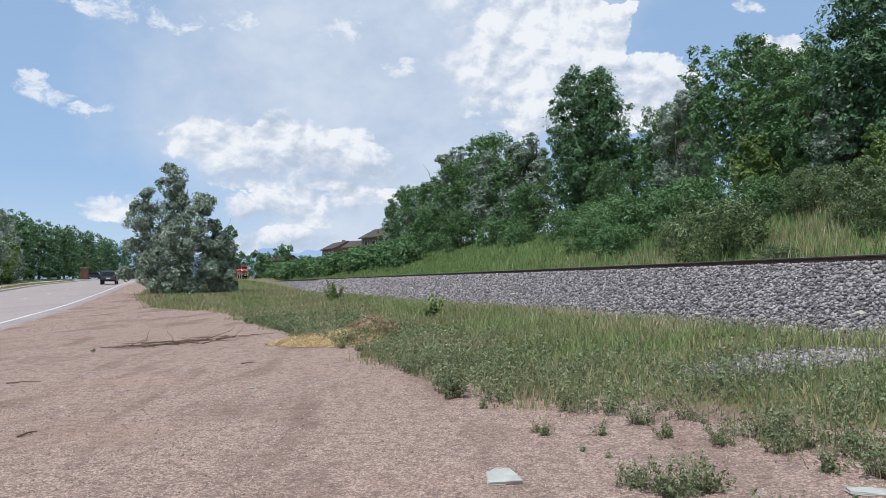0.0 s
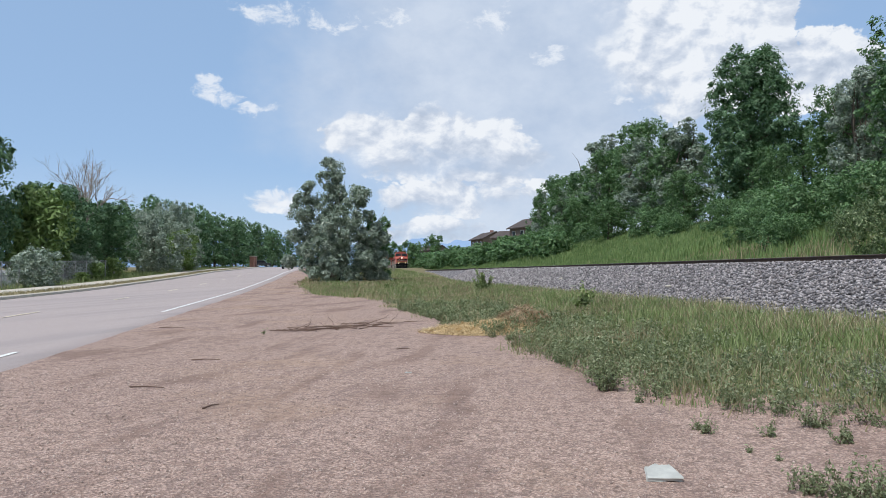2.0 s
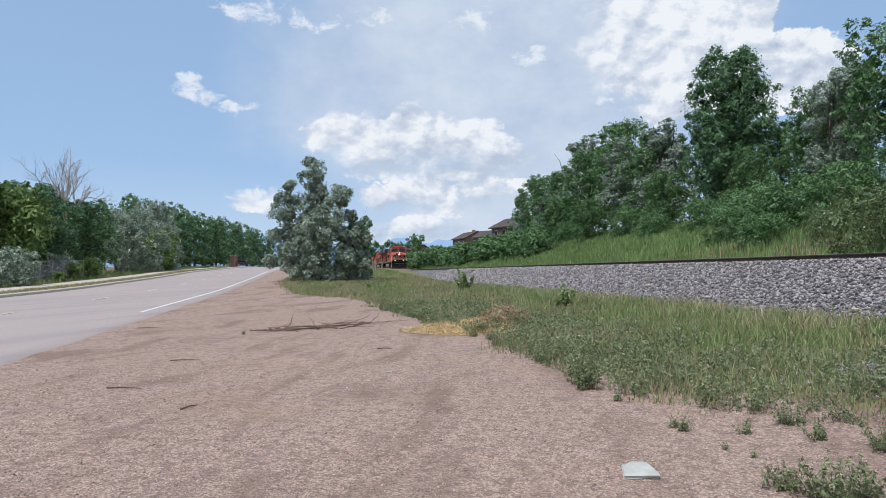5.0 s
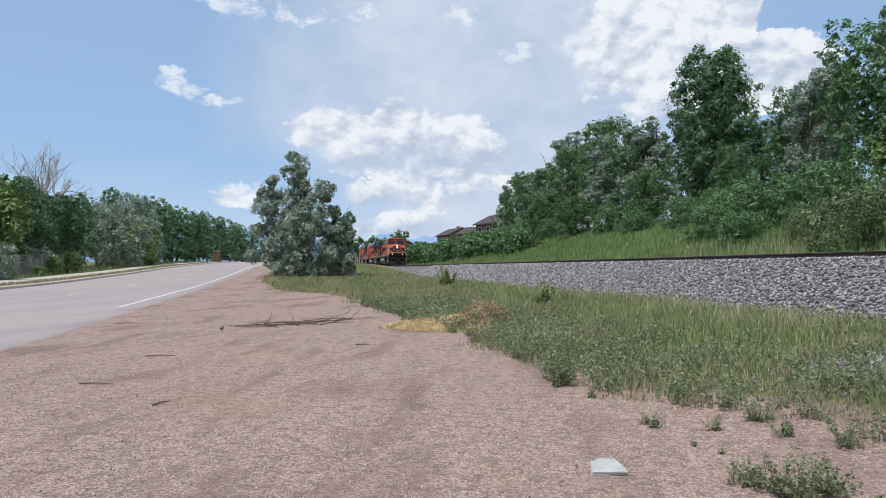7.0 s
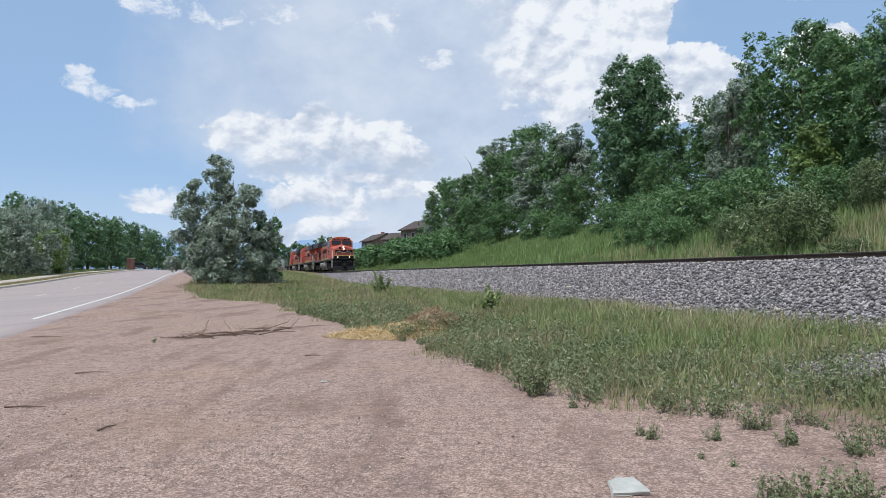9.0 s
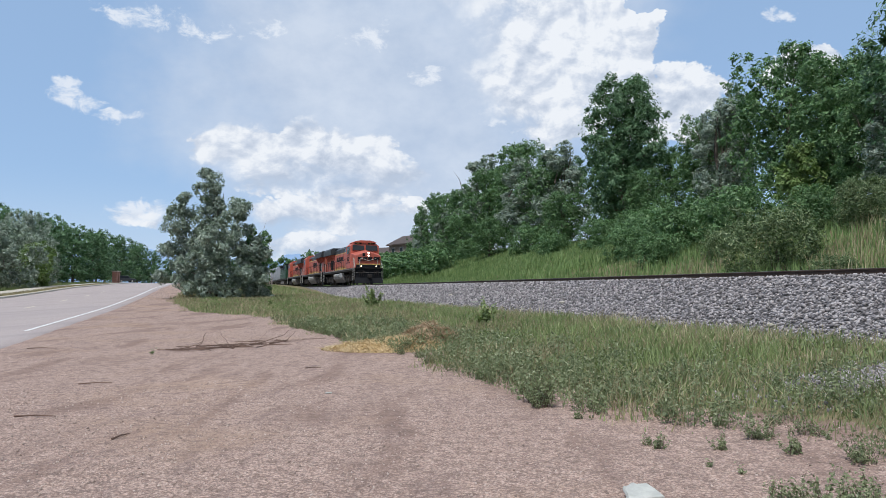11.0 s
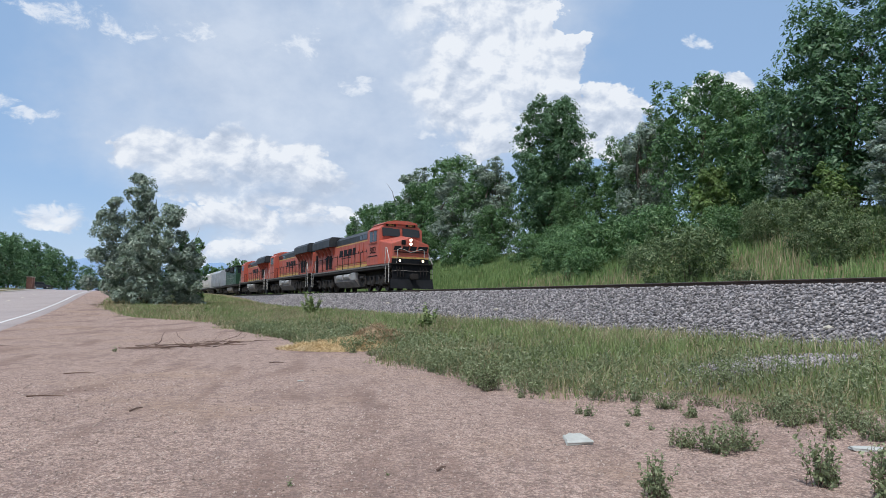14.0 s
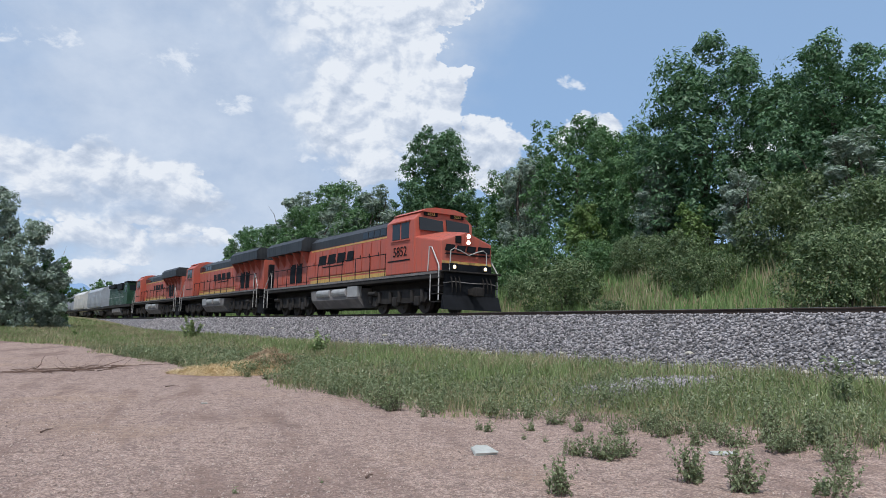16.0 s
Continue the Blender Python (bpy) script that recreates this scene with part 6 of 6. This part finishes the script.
def make_far():
    for l, s, turn, k in ((46, 166, -55, 1.0), (47, 226, -62, 1.0), (50, 205, -35, 0.9), (33, 255, -40, 0.8)):
        x, y = on_track(l, s)
        ob = house("brown two-storey house with a low gable roof on the hill", pose(x, y, float(ground_z(x, y)) - 0.2, 0, 0, turn))
        ob.scale = (k, k, k)
    # signal cabin by the track
    x, y = on_track(6.2, 137)
    cabin = thing("signal_cabin", "small pale grey equipment cabin beside the track", "cabin", "", pose(x, y, float(ground_z(x, y)), 0, 0, 20))
    bm = bmesh.new()
    box(bm, (-1.6, -1.2, 0), (1.6, 1.2, 2.4), 0.03)
    part("wall", bm, SHEET, cabin)
    bm = bmesh.new()
    box(bm, (-1.75, -1.35, 2.4), (1.75, 1.35, 2.52), 0.03)
    part("roof", bm, SHEET, cabin)
    bm = bmesh.new()
    box(bm, (-0.45, -1.24, 0.1), (0.45, -1.19, 2.1), 0.01)
    part("door", bm, SILVER, cabin)
    for s in (112, 116, 120, 124):
        x, y = on_track(8.4, s)
        bm = bmesh.new()
        tube(bm, [(x, y, float(ground_z(x, y)) - 0.3), (x, y, float(ground_z(x, y)) + 1.5)], 0.09, 8)
        tagged(part("marker_post", bm, DEADWOOD, None), "weathered wooden post beside the track", "post", "marker posts")
    # mountains on the skyline, their distance haze put into blue colour and a glow
    mat, n, bsdf = material("hazed_mountain")
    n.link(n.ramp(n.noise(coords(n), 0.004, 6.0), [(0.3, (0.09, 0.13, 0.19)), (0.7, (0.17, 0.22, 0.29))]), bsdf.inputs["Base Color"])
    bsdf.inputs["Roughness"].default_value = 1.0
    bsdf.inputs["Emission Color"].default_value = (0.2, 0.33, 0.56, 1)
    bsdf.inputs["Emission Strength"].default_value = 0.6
    az = np.radians(np.arange(-75.0, 40.0, 0.25))
    deg = np.degrees(az)
    up = 2.3 + 0.8 * np.exp(-((deg + 24.5) / 3.5) ** 2) + 0.45 * np.exp(-((deg + 13.2) / 1.2) ** 2) + 0.3 * np.exp(-((deg + 9.5) / 3) ** 2) + 0.16 * np.sin(deg * 1.7) + 0.07 * np.sin(deg * 5.3 + 1)
    rows = []
    for dist, k in ((3600.0, -0.1), (3700.0, 0.5), (3800.0, 0.85), (3900.0, 1.0)):
        rows.append(np.stack([dist * np.sin(az), dist * np.cos(az), 1.6 + dist * np.tan(np.radians(up)) * k], -1))
    v = np.stack(rows, 0)
    i = np.arange(4 * len(az)).reshape(4, len(az))
    f = np.stack([i[:-1, :-1], i[:-1, 1:], i[1:, 1:], i[1:, :-1]], -1).reshape(-1, 4)
    tagged(put_mesh("backdrop_mountains", shade(mesh_np("mountains", v.reshape(-1, 3), f)), mat), "blue mountains on the skyline with haze put into their colour", "mountains", kind="structure")


# ---- small things on the ground ----
STRAW = leafy("pale_straw", (0.42, 0.31, 0.16), (0.68, 0.53, 0.3), (0.85, 0.72, 0.48), 0.7, (1.0, 0.92, 0.75))
BRUSH = leafy("brown_brush", (0.3, 0.21, 0.13), (0.5, 0.38, 0.24), (0.7, 0.57, 0.39), 0.7, (1.0, 0.9, 0.75))
STRAW_BED = worn("packed_straw", (0.72, 0.55, 0.32), 0.7, 0.95, scale=6.0, grain=30.0, bump=0.6)
BRUSH_BED = worn("packed_brush", (0.56, 0.42, 0.27), 0.5, 0.95, scale=7.0, grain=30.0, bump=0.8)
SLAB = worn("grey_slab", (0.5, 0.5, 0.46), 0.75, 0.9, scale=8.0, bump=0.4)
PETAL = worn("white_petal", (0.85, 0.85, 0.82), 0.9, 0.7)


def weed(h, w, seed, stems=18, leaf=0.026, mat=None):
    """A bushy weed: arching stems with small leaves."""
    r = np.random.RandomState(seed)
    paths, pts, outs = [], [], []
    for _ in range(stems):
        a, reach, up = r.uniform(0, 6.28), w / 2 * r.uniform(0.25, 1.1), h * r.choice([0.4, 0.6, 0.75, 0.9, 1.15])
        q = np.linspace(0, 1, 6)[:, None]
        way = np.array([np.cos(a), np.sin(a), 0])
        foot = np.array([r.randn() * 0.13 * w, r.randn() * 0.13 * w, 0])
        line = foot + way * reach * 0.75 * q ** 1.4 + np.array([0, 0, up]) * q + r.randn(6, 3) * 0.012 * h * q
        paths.append((line, 0.0035 * (1.2 - q[:, 0]) * (h / 0.35) ** 0.5))
        m = int(34 * max(h, 0.1) / 0.35)
        k = r.uniform(0.12, 1.0, m)
        at = np.stack([np.interp(k, q[:, 0], line[:, j]) for j in range(3)], -1)
        side = r.randn(m, 3)
        side /= np.linalg.norm(side, axis=1)[:, None]
        pts.append(at + side * leaf * (0.5 + 0.8 * r.rand(m))[:, None])
        outs.append(side)
    ob = thing("weed", "low bushy green weed growing in the gravel", "weed", "weeds")
    v, f = tubes_np(paths, 3)
    put_mesh("stalk", mesh_np("stalk", v, f), TWIG, ob)
    p = np.concatenate(pts)
    v, f = leaf_quads(r, p, np.concatenate(outs), np.full(len(p), leaf * 0.75), 2.3)
    put_mesh("foliage", mesh_np("foliage", v, f), mat or WEED, ob)
    return ob


def make_weeds():
    kinds = [weed(0.3, 0.62, 201, 34, 0.021), weed(0.36, 0.42, 202, 30, 0.022), weed(0.32, 0.55, 203, 14, 0.02), weed(0.18, 0.3, 204, 14, 0.019), weed(0.08, 0.12, 205, 7, 0.016)]
    spots = [(1.72, 5.62, 0, 1.0), (1.98, 5.72, 0, 0.9), (1.5, 5.9, 0, 0.75), (0.52, 3.99, 1, 0.85), (2.04, 4.36, 1, 1.0), (2.27, 3.9, 1, 1.1), (2.85, 3.6, 2, 1.1), (3.15, 3.75, 2, 0.9),
             (1.5, 6.82, 4, 1.0), (1.3, 7.08, 4, 1.0), (1.05, 7.84, 3, 0.9), (0.98, 8.0, 3, 0.7), (0.48, 9.46, 3, 0.8), (0.1, 10.59, 3, 0.8), (3.08, 5.94, 3, 1.2), (3.4, 5.7, 0, 0.9), (-8.2, 17.1, 4, 1.6),
             (1.62, 7.7, 3, 0.9), (2.2, 7.4, 3, 1.1), (2.6, 7.0, 0, 0.7), (3.0, 6.6, 0, 0.8), (3.5, 6.2, 0, 0.9), (3.7, 5.2, 0, 1.0), (3.9, 4.6, 0, 0.9), (3.6, 4.2, 2, 0.9), (-1.45, 4.7, 4, 0.5), (-2.18, 4.35, 4, 0.7)]
    used = set()
    for x, y, k, size in spots:
        ob = kinds[k] if k not in used else copy_thing(kinds[k], Matrix())
        used.add(k)
        stand(ob, x, y, random.uniform(0, 360), size, sink=0.01)
    # stragglers that break the line where grass meets gravel
    r = np.random.RandomState(8)
    for i in range(70):
        s = 3 + 32 * r.rand() ** 1.3
        l = float(grass_edge(s)) + r.uniform(-0.35, 0.5)
        x, y = on_track(l, s)
        k = int(r.choice([0, 1, 3, 3, 4, 2]))
        stand(copy_thing(kinds[k], Matrix()), x, y, r.uniform(0, 360), r.uniform(0.7, 1.25), sink=0.01)


def make_litter():
    # flat broken slab of pale concrete
    for name, pts, x, y, thick, turn, label in (("concrete_slab", [(-0.14, -0.1), (0.14, -0.1), (0.09, 0.1), (-0.03, 0.12), (-0.12, 0.07)], 0.45, 6.08, 0.035, 10, "pale broken flat slab lying on the gravel"),
                                                ("paper_scrap", [(-0.13, -0.05), (0.14, -0.07), (0.16, 0.05), (0.0, 0.08), (-0.15, 0.03)], 3.08, 5.42, 0.02, -15, "crumpled white scrap by the weeds"),
                                                ("paper_scrap", [(-0.05, -0.025), (0.06, -0.03), (0.05, 0.03), (-0.04, 0.03)], -3.0, 11.45, 0.015, 0, "small white scrap on the gravel")):
        bm = bmesh.new()
        prism(bm, pts, 0, thick, "z")
        bmesh.ops.subdivide_edges(bm, edges=bm.edges[:], cuts=2)
        for v in bm.verts:
            v.co += Vector((random.uniform(-1, 1), random.uniform(-1, 1), random.uniform(-1, 1))) * 0.006
        bmesh.ops.rotate(bm, verts=bm.verts, cent=(0, -0.12, 0), matrix=Matrix.Rotation(radians(14 if thick > 0.03 else 4), 3, "X"))
        bmesh.ops.rotate(bm, verts=bm.verts, cent=(0, 0, 0), matrix=Matrix.Rotation(radians(turn), 3, "Z"))
        bmesh.ops.translate(bm, verts=bm.verts, vec=(x, y, float(ground_z(x, y)) - 0.004))
        tagged(part(name, bm, SLAB, None), label, name.split("_")[1])
    # heap of straw and brush
    r = np.random.RandomState(17)
    heap = thing("straw_heap", "heap of pale straw and brown brush in the grass", "heap")
    for name, cx, cy, rx, ry, h, mat, seed in (("straw_mat", -2.9, 18.7, 1.5, 0.9, 0.34, STRAW, 1), ("brush", -2.0, 19.4, 1.0, 0.7, 0.68, BRUSH, 2)):
        a, d = np.meshgrid(np.linspace(0, 2 * np.pi, 40, endpoint=False), np.linspace(0, 1, 14), indexing="ij")
        x, y = cx + rx * d * np.cos(a), cy + ry * d * np.sin(a)
        z = ground_z(x, y) - 0.03 + h * (1 - d ** 2) * (0.6 + 0.45 * ripple(x, y, 4.0, seed) + 0.35 * ripple(x, y, 11.0, seed)) + 0.06 * r.rand(*x.shape) * (1 - d)
        i = np.arange(40 * 14).reshape(40, 14)
        j = np.roll(i, -1, axis=0)
        f = np.stack([i[:, :-1], j[:, :-1], j[:, 1:], i[:, 1:]], -1).reshape(-1, 4)
        put_mesh(name, mesh_np(name, np.stack([x, y, z], -1).reshape(-1, 3), f), STRAW_BED if mat is STRAW else BRUSH_BED, heap)
        n = 7000
        k, t = r.rand(n) ** 0.5, r.uniform(0, 6.28, n)
        x, y = cx + rx * 1.1 * k * np.cos(t), cy + ry * 1.1 * k * np.sin(t)
        z = ground_z(x, y) + h * np.clip(1 - k ** 2, 0, 1) * (0.6 + 0.45 * ripple(x, y, 4.0, seed) + 0.35 * ripple(x, y, 11.0, seed))
        ob = blades(name + "_litter", x, y, 0.02 + 0.09 * r.rand(n) ** 2, 0.014, mat, "", 30 + seed, 5.0, "straw", base=z)
        ob.parent = heap
        for key in ("category", "kind"):
            del ob[key]
    # pile of dead twigs on the lot
    pile = thing("twig_pile", "thin pile of dead brown twigs on the gravel", "twigs")
    for _ in range(60):
        t = r.rand()
        a = np.array([-7.75 + 1.9 * t, 18.2 + 2.9 * t]) + r.randn(2) * [0.3, 0.36]
        ang, ln = math.atan2(2.9, 1.9) + r.randn() * 0.7, r.uniform(0.35, 1.3)
        q = np.linspace(0, 1, 6)
        x = a[0] + (q - 0.5) * ln * math.cos(ang) + np.cumsum(r.randn(6)) * 0.03
        y = a[1] + (q - 0.5) * ln * math.sin(ang) + np.cumsum(r.randn(6)) * 0.03
        z = ground_z(x, y) + 0.012 + r.rand() * 0.05 + (q ** 2 * r.uniform(0.12, 0.4) * (r.rand() < 0.2))
        v, f = tubes_np([(np.stack([x, y, z], -1), np.linspace(0.012, 0.004, 6) * r.uniform(0.6, 1.3))], 5)
        put_mesh("twig", mesh_np("twig", v, f), TWIG, pile)
    for x, y, ln, a in ((-7.0, 12.2, 0.5, 20), (-1.0, 4.9, 0.16, 60), (-6.2, 9.2, 0.5, 5), (0.3, 12.0, 0.25, 30), (-4.6, 8.1, 0.3, 80), (-3.9, 14.6, 0.3, 15), (-11.5, 18.3, 0.7, 10)):
        bm = bmesh.new()
        z = float(ground_z(x, y)) + 0.012
        dx, dy = math.cos(radians(a)) * ln / 2, math.sin(radians(a)) * ln / 2
        tube(bm, [(x - dx, y - dy, z), (x, y + 0.02, z + 0.01), (x + dx, y + dy, z)], 0.012, 6, 0.006)
        tagged(part("stick", bm, TWIG, None), "short dead stick on the gravel", "stick", "sticks")
    # white-flowered plants in the grass
    for i, (x, y, h, count) in enumerate(((-0.45, 22.6, 0.75, 2), (-5.9, 40.0, 1.15, 6), (5.9, 6.6, 0.6, 3), (-13.5, 47.0, 0.5, 0))):
        ob = weed(h, h * 0.9, 220 + i, 9, 0.08 if y > 20 else 0.04, GRASS_BRIGHT if y > 20 else WEED)
        tagged(ob, "tall thistle-like plant with large white flowers" if count else "tall leafy plant in the grass", "plant", "flowering plants")
        stand(ob, x, y, 0, 1.0, sink=0.02)
        for k in range(count):
            bm = bmesh.new()
            cx, cy, cz = r.uniform(-0.4, 0.4) * h, r.uniform(-0.3, 0.3) * h, h * r.uniform(0.85, 1.05)
            for p in range(6):
                a = p * math.pi / 3
                vs = [bm.verts.new((cx + d * math.cos(a + e), cy + d * math.sin(a + e), cz + z)) for d, e, z in ((0.01, 0, 0), (0.1, -0.5, 0.06), (0.14, 0, 0.05), (0.1, 0.5, 0.06))]
                bm.faces.new(vs)
            part("flower", bm, PETAL, ob, "white open flower")


make_cars()
make_fence()
make_yard()
make_far()
make_stones()
make_sleepers()
make_grass()
make_trees()
make_weeds()
make_litter()


def motions():
    for ob, behind, back in TRAIN:
        walk(ob, [(t, on_rails(s + behind, back)) for t, s in FRONT])
    # wheels of the leading locomotive turn with its way
    steps = [k / 15 for k in range(241)]
    for wheel in WHEELS:
        home = wheel.matrix_basis.translation.copy()
        rows = []
        for t in steps:
            turn = (FRONT[0][1] - front_at(t)) / 0.53
            rows.append((t, Matrix.Translation(home) @ Matrix.Rotation(turn, 4, "Y")))
        walk(wheel, rows)
    for ob, rows in CARS:
        walk(ob, rows)


motions()
